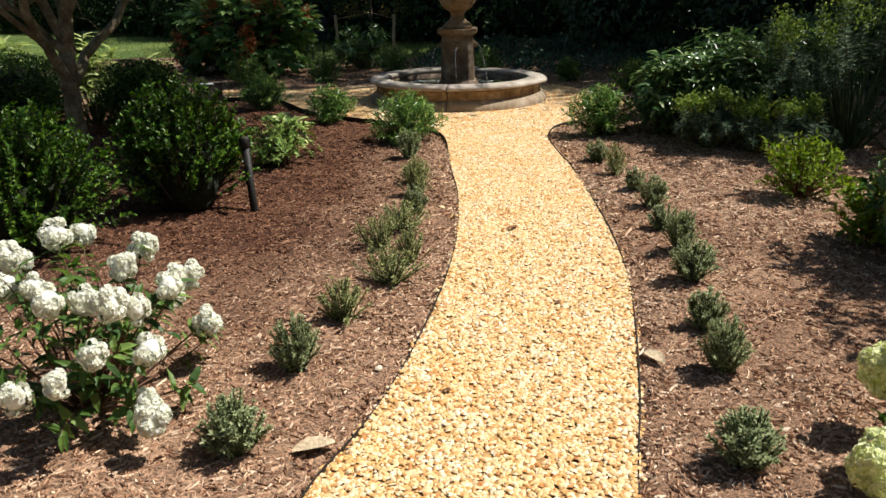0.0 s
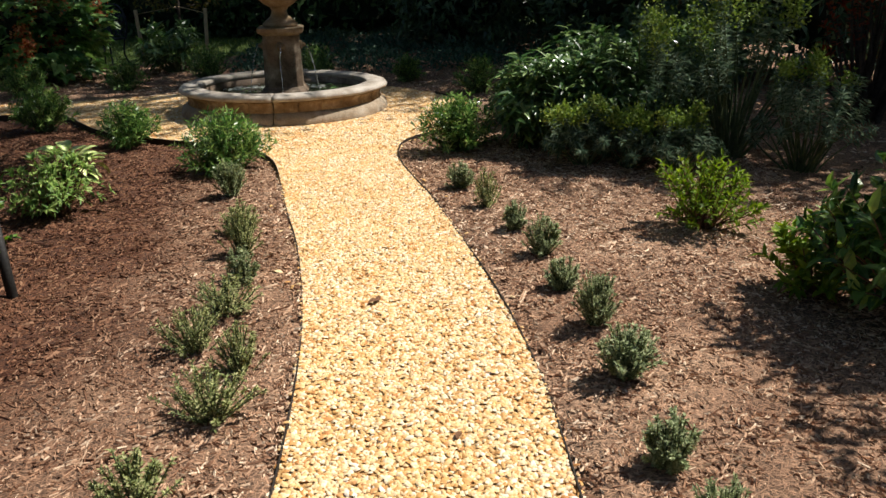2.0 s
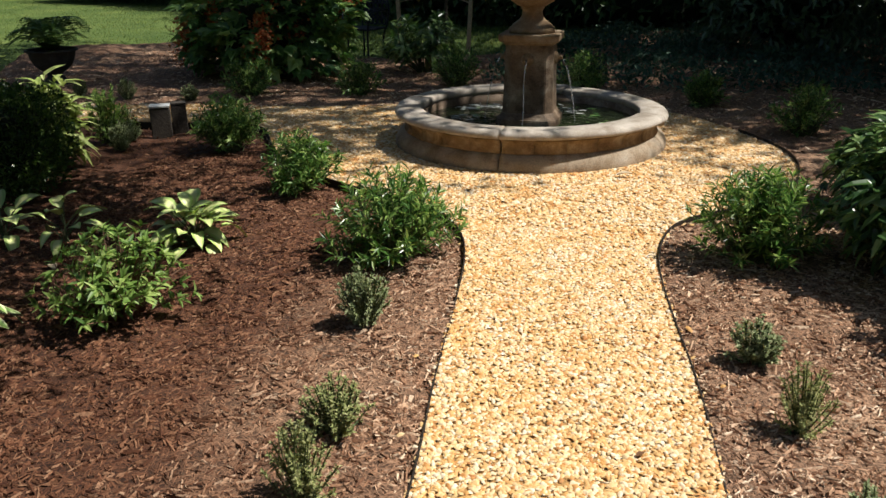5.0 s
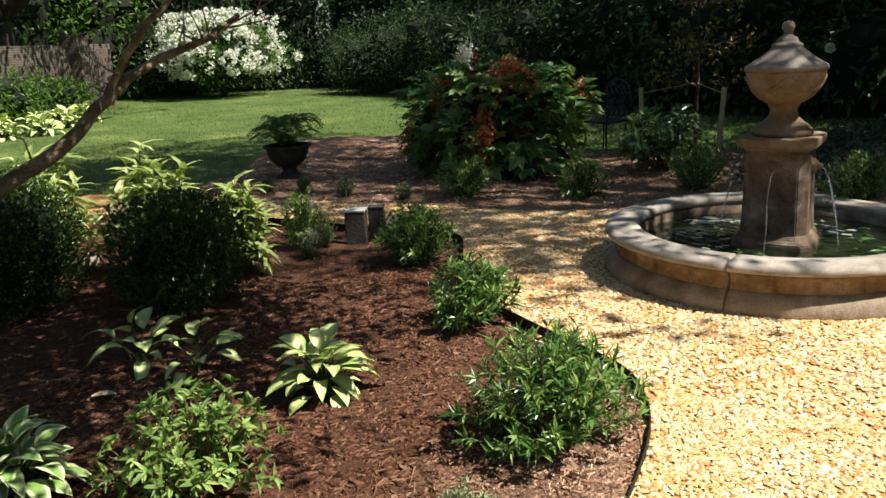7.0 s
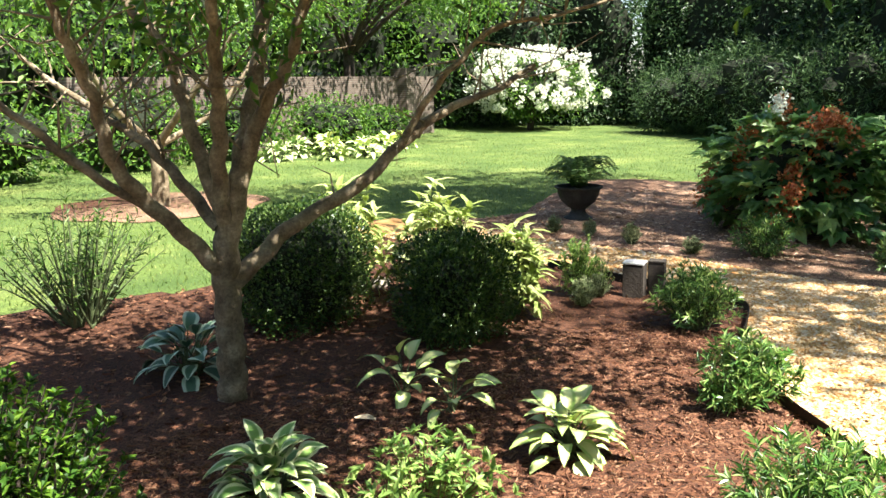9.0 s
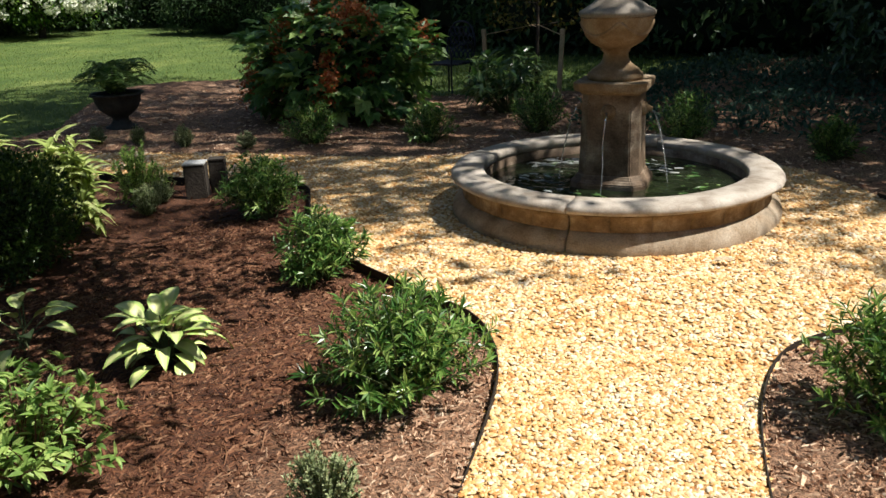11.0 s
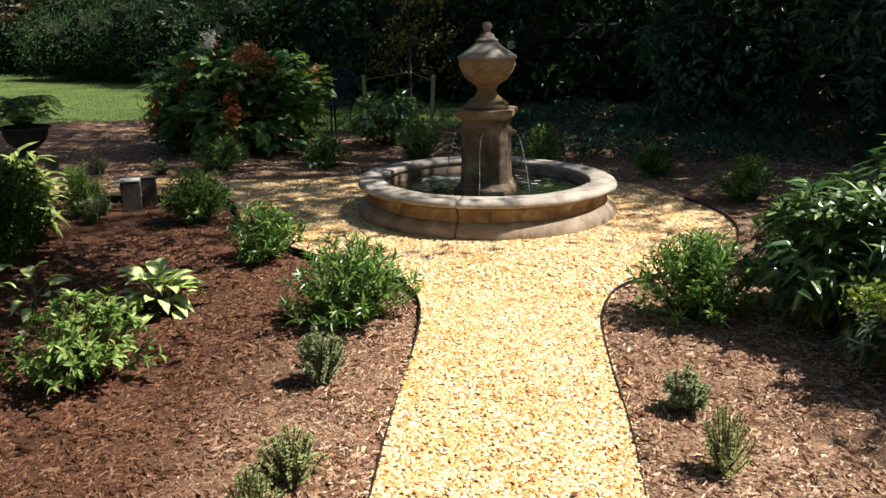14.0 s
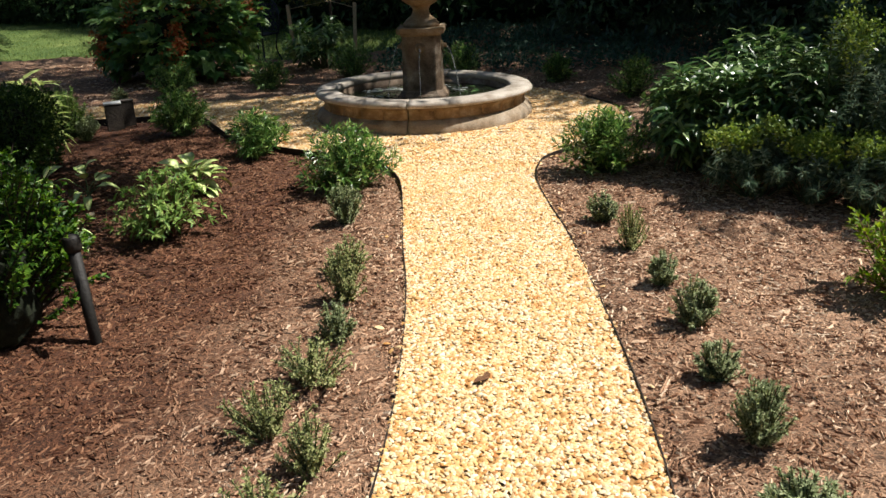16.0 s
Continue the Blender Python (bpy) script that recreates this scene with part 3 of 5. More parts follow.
tagged(new("stray_pebbles", tri_mesh("stray_pebbles", v, f, M_STONE, True)), "stray pale pebbles kicked into the mulch", "gravel", kind="stuff")


def edging(name, line, label, tall):
    """A thin steel strip on edge, 45 mm proud of the gravel at most."""
    d = unit(np.gradient(line, axis=0))
    nrm = np.stack([-d[:, 1], d[:, 0]], 1) * 0.0025
    h = 0.013 + tall * np.clip((line[:, 1] + 3.4) / 1.2, 0, 1) + 0.004 * np.sin(np.arange(len(line)) * 0.4)
    k = len(line)
    a, b = line - nrm, line + nrm
    v = np.concatenate([np.c_[a, 0 * h - 0.04], np.c_[a, h], np.c_[b, h], np.c_[b, 0 * h - 0.04]])
    i = np.arange(k - 1)
    f = []
    for r in range(3):
        p, q = r * k + i, (r + 1) * k + i
        f += [np.stack([p, p + 1, q + 1], 1), np.stack([p, q + 1, q], 1)]
    tagged(new(name, tri_mesh(name, v, np.concatenate(f), M_STEEL)), label, "edging", kind="structure")


edging("edging", left_line[: 6 * 24], "thin dark steel edging strip along the bed", 0.050)
edging("edging", right_line[6: 6 * 22], "thin dark steel edging strip along the bed", 0.020)

# lawn grass tufts
k = 90000
lx, ly = RNG.uniform(-24, -4.8, k), RNG.uniform(-9, 17, k)
ok = ~inside(BEDS, lx, ly) & (RNG.uniform(0, 1, k) < np.clip(11 / np.hypot(lx - 1, ly + 5), 0, 1) ** 1.2)
lx, ly = lx[ok], ly[ok]
k = len(lx)
d = unit(np.stack([RNG.normal(0, 0.5, k), RNG.normal(0, 0.5, k), np.ones(k)], 1))
v, f = leaves(np.stack([lx, ly, np.full(k, -0.05)], 1), d, ball_points(k, RNG), RNG.uniform(0.03, 0.06, k), RNG.uniform(0.006, 0.014, k))
tagged(new("grass", tri_mesh("grass", v, f, M_BLADE)), "short mown grass blades of the lawn", "grass", kind="stuff")
k = 14000
lx, ly = RNG.uniform(-7, 8, k), RNG.uniform(3.6, 9.5, k)
ok = ~inside(BEDS, lx, ly)
k = ok.sum()
d = unit(np.stack([RNG.normal(0, 0.5, k), RNG.normal(0, 0.5, k), np.ones(k)], 1))
v, f = leaves(np.stack([lx[ok], ly[ok], np.full(k, -0.05)], 1), d, ball_points(k, RNG), RNG.uniform(0.05, 0.10, k), RNG.uniform(0.01, 0.02, k))
tagged(new("grass", tri_mesh("grass", v, f, M_BLADE)), "short shaded grass behind the fountain", "grass", kind="stuff")

# ---- fountain ----
fountain = thing("fountain", (*FOUNTAIN, 0), "round cast stone garden fountain with a lidded urn on a pedestal", "fountain")
RO, RI, TOP = 1.09, 0.865, 0.285
coping_profile = [(RI, TOP - 0.058), (RI, TOP - 0.014), (RI + 0.014, TOP), (RO - 0.042, TOP), (RO - 0.016, TOP - 0.009), (RO, TOP - 0.030), (RO - 0.006, TOP - 0.050),
                  (RO - 0.030, TOP - 0.058)]
panel_profile = [(0.88, 0.122), (0.88, TOP - 0.060), (RO - 0.046, TOP - 0.060), (RO - 0.066, TOP - 0.074), (RO - 0.080, TOP - 0.100), (RO - 0.083, 0.150), (RO - 0.074, 0.122)]
base_profile = [(0.88, -0.03), (0.88, 0.121), (RO - 0.073, 0.121), (RO - 0.062, 0.113), (RO - 0.040, 0.098), (RO - 0.018, 0.074), (RO - 0.005, 0.046), (RO - 0.001, 0.018), (RO - 0.004, -0.03)]
JOINTS = (-93.5, -14.0, 78.0, 172.0)
for a0, a1 in zip(JOINTS, (*JOINTS[1:], JOINTS[0] + 360)):
    lip = part("coping", lathe_mesh("coping", coping_profile, M_COPING, 28, a0 + 0.35, a1 - a0 - 0.7, closed=True), fountain)
    lip.location.z = 0.009 * math.sin(a0)
    part("base_course", lathe_mesh("base_course", base_profile, M_BASE, 28, a0 + 0.35, a1 - a0 - 0.7, closed=True, ripple=0.002), fountain)
    k = max(2, round((a1 - a0) / 14))
    for i in range(k):
        w = (a1 - a0) / k
        part("wall_panel", lathe_mesh("wall_panel", panel_profile, M_PANEL, 5, a0 + i * w + (0.4 if i == 0 else 0.06), w - (0.46 if i in (0, k - 1) else 0.12), closed=True), fountain)
part("basin_floor", lathe_mesh("basin_floor", [(0.0, 0.05), (0.60, 0.05), (0.86, 0.07), (0.885, 0.09), (0.885, -0.03), (0.0, -0.03)], M_ALGAE, 40), fountain, "algae-covered basin floor")
inner = part("basin_lining", lathe_mesh("basin_lining", [(0.862, 0.06), (0.862, TOP - 0.06), (0.878, TOP - 0.06), (0.878, 0.06)], M_PEDESTAL, 60, closed=True), fountain, "dark wet inner wall")


def square_stack(name, levels, material, chamfer=0.25, bevel=0.006):
    """A square pillar with cut corners from rows of half-width and height."""
    bm = bmesh.new()
    rings = []
    for h, z in levels:
        c = h * (1 - chamfer)
        rings.append([bm.verts.new((x, y, z)) for x, y in ((h, -c), (h, c), (c, h), (-c, h), (-h, c), (-h, -c), (-c, -h), (c, -h))])
    for a, b in zip(rings, rings[1:]):
        for i in range(8):
            bm.faces.new((a[i], a[(i + 1) % 8], b[(i + 1) % 8], b[i]))
    bm.faces.new(rings[0][::-1])
    bm.faces.new(rings[-1])
    if bevel:
        bmesh.ops.bevel(bm, geom=[e for e in bm.edges if e.calc_length() > 3 * bevel], offset=bevel, segments=2, affect="EDGES", clamp_overlap=True)
    return bm_mesh(name, bm, material)


pedestal = part("pedestal", square_stack("pedestal", [(0.203, 0.235), (0.200, 0.26), (0.196, 0.34), (0.190, 0.55), (0.184, 0.79)], M_PEDESTAL, 0.28), fountain)
part("plinth", square_stack("plinth", [(0.246, 0.03), (0.246, 0.196), (0.240, 0.208), (0.226, 0.214), (0.216, 0.236), (0.206, 0.252)], M_PEDESTAL, 0.28), pedestal)
part("cap", square_stack("cap", [(0.190, 0.772), (0.196, 0.785), (0.228, 0.797), (0.232, 0.812), (0.234, 0.848), (0.228, 0.853)], M_URN, 0.2, 0.002), pedestal, "projecting tan cap stone")
urn = part("urn", lathe_mesh("urn", [(0.0, 0.853), (0.176, 0.853), (0.180, 0.872), (0.176, 0.892), (0.160, 0.900), (0.152, 0.915), (0.130, 0.930), (0.098, 0.955), (0.082, 0.985), (0.078, 1.015),
                                     (0.086, 1.030), (0.094, 1.036), (0.090, 1.046), (0.110, 1.056), (0.160, 1.085), (0.196, 1.125), (0.217, 1.175), (0.228, 1.232), (0.234, 1.240), (0.230, 1.250),
                                     (0.0, 1.250)], M_URN, 56), fountain)
part("lid", lathe_mesh("lid", [(0.0, 1.249), (0.232, 1.249), (0.242, 1.256), (0.243, 1.272), (0.236, 1.282), (0.200, 1.302), (0.156, 1.332), (0.116, 1.364), (0.094, 1.384), (0.090, 1.390),
                               (0.094, 1.396), (0.088, 1.408), (0.066, 1.418), (0.060, 1.430), (0.056, 1.445), (0.036, 1.455), (0.026, 1.466), (0.0, 1.466)], M_LID, 56), urn, "pale stepped urn lid")
part("finial", lathe_mesh("finial", [(0.0, 1.464), (0.024, 1.466), (0.028, 1.474), (0.024, 1.482), (0.034, 1.492), (0.040, 1.508), (0.036, 1.526), (0.022, 1.540), (0.0, 1.545)], M_LID, 24), urn, "ball finial")
# raised garland round the urn's bowl
gv, gf = [], []
for i in range(4):
    a = np.radians(np.linspace(i * 90 + 15, i * 90 + 105, 14))
    z = 1.215 - 0.080 * np.sin(np.linspace(0, np.pi, 14))
    r = 0.224 - 0.32 * (1.225 - z)
    gv.append(np.stack([r * np.cos(a), r * np.sin(a), z], 1))
v, f = tubes(gv, [(0.017, 0.017)] * 4, 6)
part("garland", tri_mesh("garland", v, f, M_URN, True), urn)
SPOUTS = [(-0.02, -1), (1, 0.02), (-1, 0.0), (0.0, 1)]
for sx, sy in SPOUTS:
    ang = math.degrees(math.atan2(sy, sx))
    rot = pose(0, 0, 0, 0, 0, ang)
    mask = lathe_mesh("spout", [(0.0, 0.0), (0.048, 0.0), (0.050, 0.012), (0.040, 0.028), (0.024, 0.036), (0.015, 0.064), (0.009, 0.066), (0.009, 0.04), (0.0, 0.04)], M_URN, 14)
    ob = part("spout", mask, pedestal, "small weathered stone mask spout")
    ob.matrix_basis = rot @ Matrix.Translation((0.182, 0, 0.665)) @ pose(0, 0, 0, 0, 90, 0)
    panel = part("recessed_panel", square_stack("recessed_panel", [(0.050, 0.0), (0.046, 0.005)], M_PEDESTAL, 0.5, 0.0), pedestal)
    panel.matrix_basis = rot @ Matrix.Translation((0.181, 0, 0.665)) @ pose(0, 0, 0, 0, 90, 0)
    s = np.linspace(0, 1, 12)
    jet = np.stack([0.235 + 0.13 * s, 0.004 * np.sin(9 * s), 0.662 - 0.02 * s - 0.475 * s ** 2], 1)
    v, f = tubes([jet], [(0.0065, 0.0035)], 6)
    v[:, :2] += 0.0015 * np.sin(v[:, 2:3] * 160)
    wj = tagged(new("water_jet", tri_mesh("water_jet", v, f, M_JET, True)), "thin clear arc of falling water", "water", "spouting jets", "structure")
    wj.matrix_basis = Matrix.Translation((*FOUNTAIN, 0)) @ rot
    wj.visible_shadow = False

wat = bmesh.new()
bmesh.ops.create_grid(wat, x_segments=70, y_segments=70, size=0.8615)
for vv in wat.verts:
    r = max(abs(vv.co.x), abs(vv.co.y))
    q = math.hypot(vv.co.x, vv.co.y)
    if q > 1e-6:
        vv.co.x, vv.co.y = vv.co.x * r / q, vv.co.y * r / q
    w = 0.0
    for sx, sy in SPOUTS:
        dd = math.hypot(vv.co.x - sx * 0.375, vv.co.y - sy * 0.375)
        w += 0.005 * math.sin(dd * 70) * math.exp(-dd * 4.5)
    vv.co.z = 0.165 + w + 0.003 * noise.noise(vv.co * 9)
water = tagged(new("water", bm_mesh("water", wat, M_WATER, True)), "rippled green pond water in the fountain basin", "water", kind="structure")
water.location = (*FOUNTAIN, 0)
water.visible_shadow = False
# pale flecks that paint the sky's reflection in ripples, and floating green weed
for mt, cnt, nm, lb in ((M_SKYFLECK, 150, "water_scum", "pale flecks painting sky reflections on the fountain water"), (L_OAK, 70, "pond_weed", "green weed floating on the fountain water")):
    bm = bmesh.new()
    hubs = [(RNG.uniform(0, 2 * np.pi), RNG.uniform(0.40, 0.78)) for _ in range(11)]
    for i in range(cnt):
        a, q = hubs[i % 11]
        a, q = a + RNG.normal(0, 0.20), np.clip(q + RNG.normal(0, 0.07), 0.36, 0.80)
        big = RNG.uniform(0, 1) ** 2
        cx, cy, rx, ry = q * math.cos(a), q * math.sin(a), 0.010 + 0.055 * big, 0.006 + 0.022 * big
        tw = RNG.normal(0, 0.5)
        cw, sw = math.cos(tw), math.sin(tw)
        ring = []
        for b in np.linspace(0, 2 * np.pi, 13, endpoint=False):
            g = RNG.uniform(0.3, 1.25)
            ex, ey = rx * g * math.cos(b), ry * g * math.sin(b)
            ring.append(bm.verts.new((cx + ex * cw - ey * sw, cy + ex * sw + ey * cw, 0.168 + RNG.uniform(0, 0.003))))
        mid = bm.verts.new((cx, cy, 0.173))
        for j in range(13):
            bm.faces.new((ring[j], ring[(j + 1) % 13], mid))
    ob = tagged(new(nm, bm_mesh(nm, bm, mt)), lb, "water", kind="stuff")
    ob.location = (*FOUNTAIN, 0)


# ---- plants: builders ----
def shrub_meshes(rng, w, h, stems, per, ln, wd, leaf, stem_mat, low=0.3, full=False, spread=0.9, upright=0.4, lean=0.9, droop=0.15, whorl=False, bare=0.0, flat=1.0):
    """Branches fanning from the base to an uneven dome, with leaves along them."""
    paths, rad, P, D, N = [], [], [], [], []
    tips = []
    for i in range(stems):
        a = rng.uniform(0, 2 * np.pi)
        e = rng.uniform(0.0, 1.0) ** 0.5
        rr = w / 2 * e * rng.uniform(0.75, 1.08)
        zz = h * (math.sqrt(max(0.0, 1 - (e * 0.985) ** 2.7)) * rng.uniform(0.76, 1.03)) * flat + h * (1 - flat) * rng.uniform(0.5, 1)
        zz = max(zz, 0.10 * h)
        tip = np.array([rr * math.cos(a), rr * math.sin(a), zz])
        root = np.array([0.12 * rr * math.cos(a), 0.12 * rr * math.sin(a), 0.0]) + [*rng.normal(0, 0.03 * w, 2), -0.02]
        mid = (root + tip) / 2 + [*(rng.normal(0, 0.05, 2) * w), 0.10 * h * rng.uniform(0, 1)]
        t = np.linspace(0, 1, 7)[:, None]
        pth = (1 - t) ** 2 * root + 2 * t * (1 - t) * mid + t ** 2 * tip
        paths.append(pth)
        rad.append((0.006 * max(h, 0.3) / 0.5, 0.002))
        tips.append((tip, unit(pth[-1] - pth[-2])))
        if whorl:
            s = np.repeat(np.linspace(low, 1, max(2, per // 6)), 6)[:per]
        else:
            s = low + (1 - low) * rng.uniform(0, 1, per) ** 0.75
        pos = np.stack([np.interp(s, np.linspace(0, 1, 7), pth[:, j]) for j in range(3)], 1)
        axis = unit(pth[-1] - pth[2])
        b = rng.uniform(0, 2 * np.pi, len(s))
        side = unit(np.cross(axis, [0.3, 0.5, 0.8]))
        oth = np.cross(axis, side)
        radial = np.cos(b)[:, None] * side + np.sin(b)[:, None] * oth
        d = unit(radial * lean + axis * (upright + 0.5 * s[:, None] ** 3) + rng.normal(0, 0.2, (len(s), 3)))
        P.append(pos)
        D.append(d)
        N.append(unit(axis * 0.7 + np.array([0, 0, 0.8]) + rng.normal(0, 0.25, (len(s), 3))))
    P, D, N = map(np.concatenate, (P, D, N))
    k = len(P)
    v, f = leaves(P, D, N, ln * rng.uniform(0.6, 1.15, k), wd * rng.uniform(0.7, 1.15, k), droop, full)
    ground = v[:, 2] < 0.004
    v[ground, 2] = 0.004
    sv, sf = tubes(paths, rad, 4)
    return tri_mesh("foliage", v, f, leaf), tri_mesh("branchwork", sv, sf, stem_mat), tips


def shrub(name, at, label, category, group="", **kw):
    rng = np.random.default_rng(int(abs(at[0] * 1000 + at[1] * 77)) + 3)
    z = float(mulch_height(np.array([at[0]]), np.array([at[1]]))[0])
    ob = thing(name, (at[0], at[1], z), label, category, group)
    fol, br, tips = shrub_meshes(rng, **kw)
    part("foliage", fol, ob)
    part("branchwork", br, ob)
    return ob, tips, rng


def lump(rng, k, sx, sy, sz, boxy=0.0, rough=0.12, seed=0.0):
    """Points and normals over an uneven rounded body whose foot is at z = 0."""
    u = ball_points(k, rng)
    p = u.copy()
    if boxy:
        q = np.abs(u)
        p = u / (np.sum(q ** (2 + 6 * boxy), axis=1) ** (1 / (2 + 6 * boxy)))[:, None]
    wob = np.sin(3.1 * u[:, 0] + seed) * np.sin(3.7 * u[:, 1] + 2 * seed) + 0.6 * np.sin(7.3 * u[:, 2] + 5.1 * u[:, 0] + seed) + 0.5 * np.sin(11 * u[:, 1] - 9 * u[:, 0])
    p = p * (1 + rough * wob)[:, None]
    return p * [sx / 2, sy / 2, sz / 2] + [0, 0, sz / 2], unit(u * [1 / sx, 1 / sy, 1 / sz])


# solid dark body that stands in for the shade between inner leaves
def core_mesh(sx, sy, sz, boxy, material=None, shrink=0.86, seed=0.0, rough=0.12):
    bm = bmesh.new()
    bmesh.ops.create_icosphere(bm, subdivisions=3, radius=1)
    for v in bm.verts:
        u = np.array(v.co)
        p = u / (np.sum(np.abs(u) ** (2 + 6 * boxy)) ** (1 / (2 + 6 * boxy)))
        wob = math.sin(3.1 * u[0] + seed) * math.sin(3.7 * u[1] + 2 * seed) + 0.6 * math.sin(7.3 * u[2] + 5.1 * u[0] + seed) + 0.5 * math.sin(11 * u[1] - 9 * u[0])
        p = p * (1 + rough * wob) * shrink
        v.co = (p[0] * sx / 2, p[1] * sy / 2, max(0.0, p[2] * sz / 2 * 1.02 + sz / 2))
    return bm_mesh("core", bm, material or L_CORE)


def clipped(name, at, label, category, w, d, h, k, ln, wd, leaf, boxy=0.5, rough=0.06, group="", z=None, full=False, depth=0.16, turn=0.0):
    """A dense bush: solid dark core standing in for inner shade, and a coat of small leaves."""
    rng = np.random.default_rng(int(abs(at[0] * 900 + at[1] * 71)) + 5)
    z = float(mulch_height(np.array([at[0]]), np.array([at[1]]))[0]) if z is None else z
    ob = thing(name, (at[0], at[1], z), label, category, group)
    ob.rotation_euler.z = radians(turn)
    seed = at[0] * 1.7 + at[1]
    p, n = lump(rng, k, w, d, h, boxy, rough, seed)
    p = p - n * (rng.uniform(0, 1, (k, 1)) ** 1.6) * depth + n * 0.02
    dirs = unit(n * 0.8 + np.array([0, 0, 0.35]) + rng.normal(0, 0.55, (k, 3)))
    keep = p[:, 2] > 0.01
    p, n, dirs = p[keep], n[keep], dirs[keep]
    k = len(p)
    v, f = leaves(p, dirs, unit(n + rng.normal(0, 0.6, (k, 3))), ln * rng.uniform(0.6, 1.2, k), wd * rng.uniform(0.7, 1.2, k), 0.1, full)
    v[:, 2] = np.maximum(v[:, 2], 0.003)
    part("foliage", tri_mesh("foliage", v, f, leaf), ob)
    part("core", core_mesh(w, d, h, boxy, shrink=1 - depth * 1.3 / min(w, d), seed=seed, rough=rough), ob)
    return ob


# ---- left bed ----
for at, w, h, per, stems in (((-0.28, -2.98), 0.80, 0.44, 24, 120), ((-1.20, -1.98), 0.58, 0.38, 24, 95), ((1.50, -2.56), 0.72, 0.44, 28, 120), ((-2.18, -1.05), 0.64, 0.44, 24, 105)):
    shrub("lance_leaved_shrub", at, "young shrub with glossy upright green lance leaves in mulch", "shrub", "young shrubs by the path",
          w=w, h=h, stems=stems, per=per, ln=0.062, wd=0.0145, leaf=L_GARD, stem_mat=M_GREENSTEM, low=0.3, upright=0.5, lean=0.95)
shrub("side_path_shrub", (-3.28, -0.98), "young bushy shrub with pale green tips beside the side path", "shrub", w=0.42, h=0.46, stems=52, per=22, ln=0.05, wd=0.018, leaf=L_AZALEA, stem_mat=M_GREENSTEM,
      low=0.35, upright=0.6, lean=0.85)
shrub("azalea", (-1.22, -3.88), "light green azalea with whorled leaves in mulch", "shrub", w=0.64, h=0.38, stems=95, per=18, ln=0.056, wd=0.019, leaf=L_AZALEA, stem_mat=M_STEM,
      low=0.45, upright=0.35, lean=0.95, full=True, whorl=True)


def hosta_leaf_mesh(name, material, ln=0.15, wd=0.085, bow=0.30):
    """A broad ribbed blade arching over; the side attribute runs from midrib to margin."""
    bm = bmesh.new()
    rows, cols = 9, 7
    grid, side = [], []
    for i in range(rows):
        t = i / (rows - 1)
        half = wd / 2 * (math.sin(math.pi * min(1, t ** 0.75 * 0.98 + 0.02)) ** 0.8) + 0.0015
        x = ln * t
        z = 0.22 * ln * math.sin(t * 2.2) - bow * ln * t * t
        row = []
        for j in range(cols):
            s = (j / (cols - 1) - 0.5) * 2
            row.append(bm.verts.new((x, s * half, z + 0.24 * half * abs(s) + 0.003 * math.sin(j * 3.1 + i) - 0.05 * half * s * s)))
            side.append(max(abs(s), 0.0 if t < 0.85 else (t - 0.85) * 5))
        grid.append(row)
    for a, b in zip(grid, grid[1:]):
        for j in range(cols - 1):
            bm.faces.new((a[j], a[j + 1], b[j + 1], b[j]))
    me = bm_mesh(name, bm, material, True)
    at = me.attributes.new("side", "FLOAT", "POINT")
    at.data.foreach_set("value", np.array(side, np.float32))
    return me


HOSTA_KINDS = {}


def hosta(at, label, material, count, size, rng_seed, z=None):
    rng = np.random.default_rng(rng_seed)
    z = float(mulch_height(np.array([at[0]]), np.array([at[1]]))[0]) if z is None else z
    ob = thing("hosta", (*at, z), label, "hosta")
    if material.name not in HOSTA_KINDS:
        HOSTA_KINDS[material.name] = [hosta_leaf_mesh("leaf", material, 0.15, 0.085, 0.25), hosta_leaf_mesh("leaf", material, 0.15, 0.072, 0.55), hosta_leaf_mesh("leaf", material, 0.13, 0.078, 0.1)]
    stalks = []
    for i in range(count):
        lf = part("leaf", HOSTA_KINDS[material.name][i % 3], ob)
        ring = (i + 0.5) / count
        az, tip = i * 2.3999 + rng.normal(0, 0.2), radians(6 + 66 * ring + rng.normal(0, 6))
        sl = size * (0.20 - 0.07 * ring) * rng.uniform(0.75, 1.15)
        foot = rng.normal(0, 0.02 * size, 2)
        end = np.array([foot[0] + sl * math.sin(tip) * math.cos(az), foot[1] + sl * math.sin(tip) * math.sin(az), sl * math.cos(tip)])
        stalks.append(np.array([[*foot, -0.01], [*(foot * 0.6 + end[:2] * 0.4), end[2] * 0.6], end]))
        m = pose(*end, rng.normal(0, 14), -(38 - 70 * ring) + rng.normal(0, 9), math.degrees(az))
        lf.matrix_basis = m @ Matrix.Scale(size * rng.uniform(0.7, 1.15), 4)
    part("stalk", tri_mesh("stalk", *tubes(stalks, [(0.004 * size, 0.003 * size)] * len(stalks), 5), M_GREENSTEM), ob)


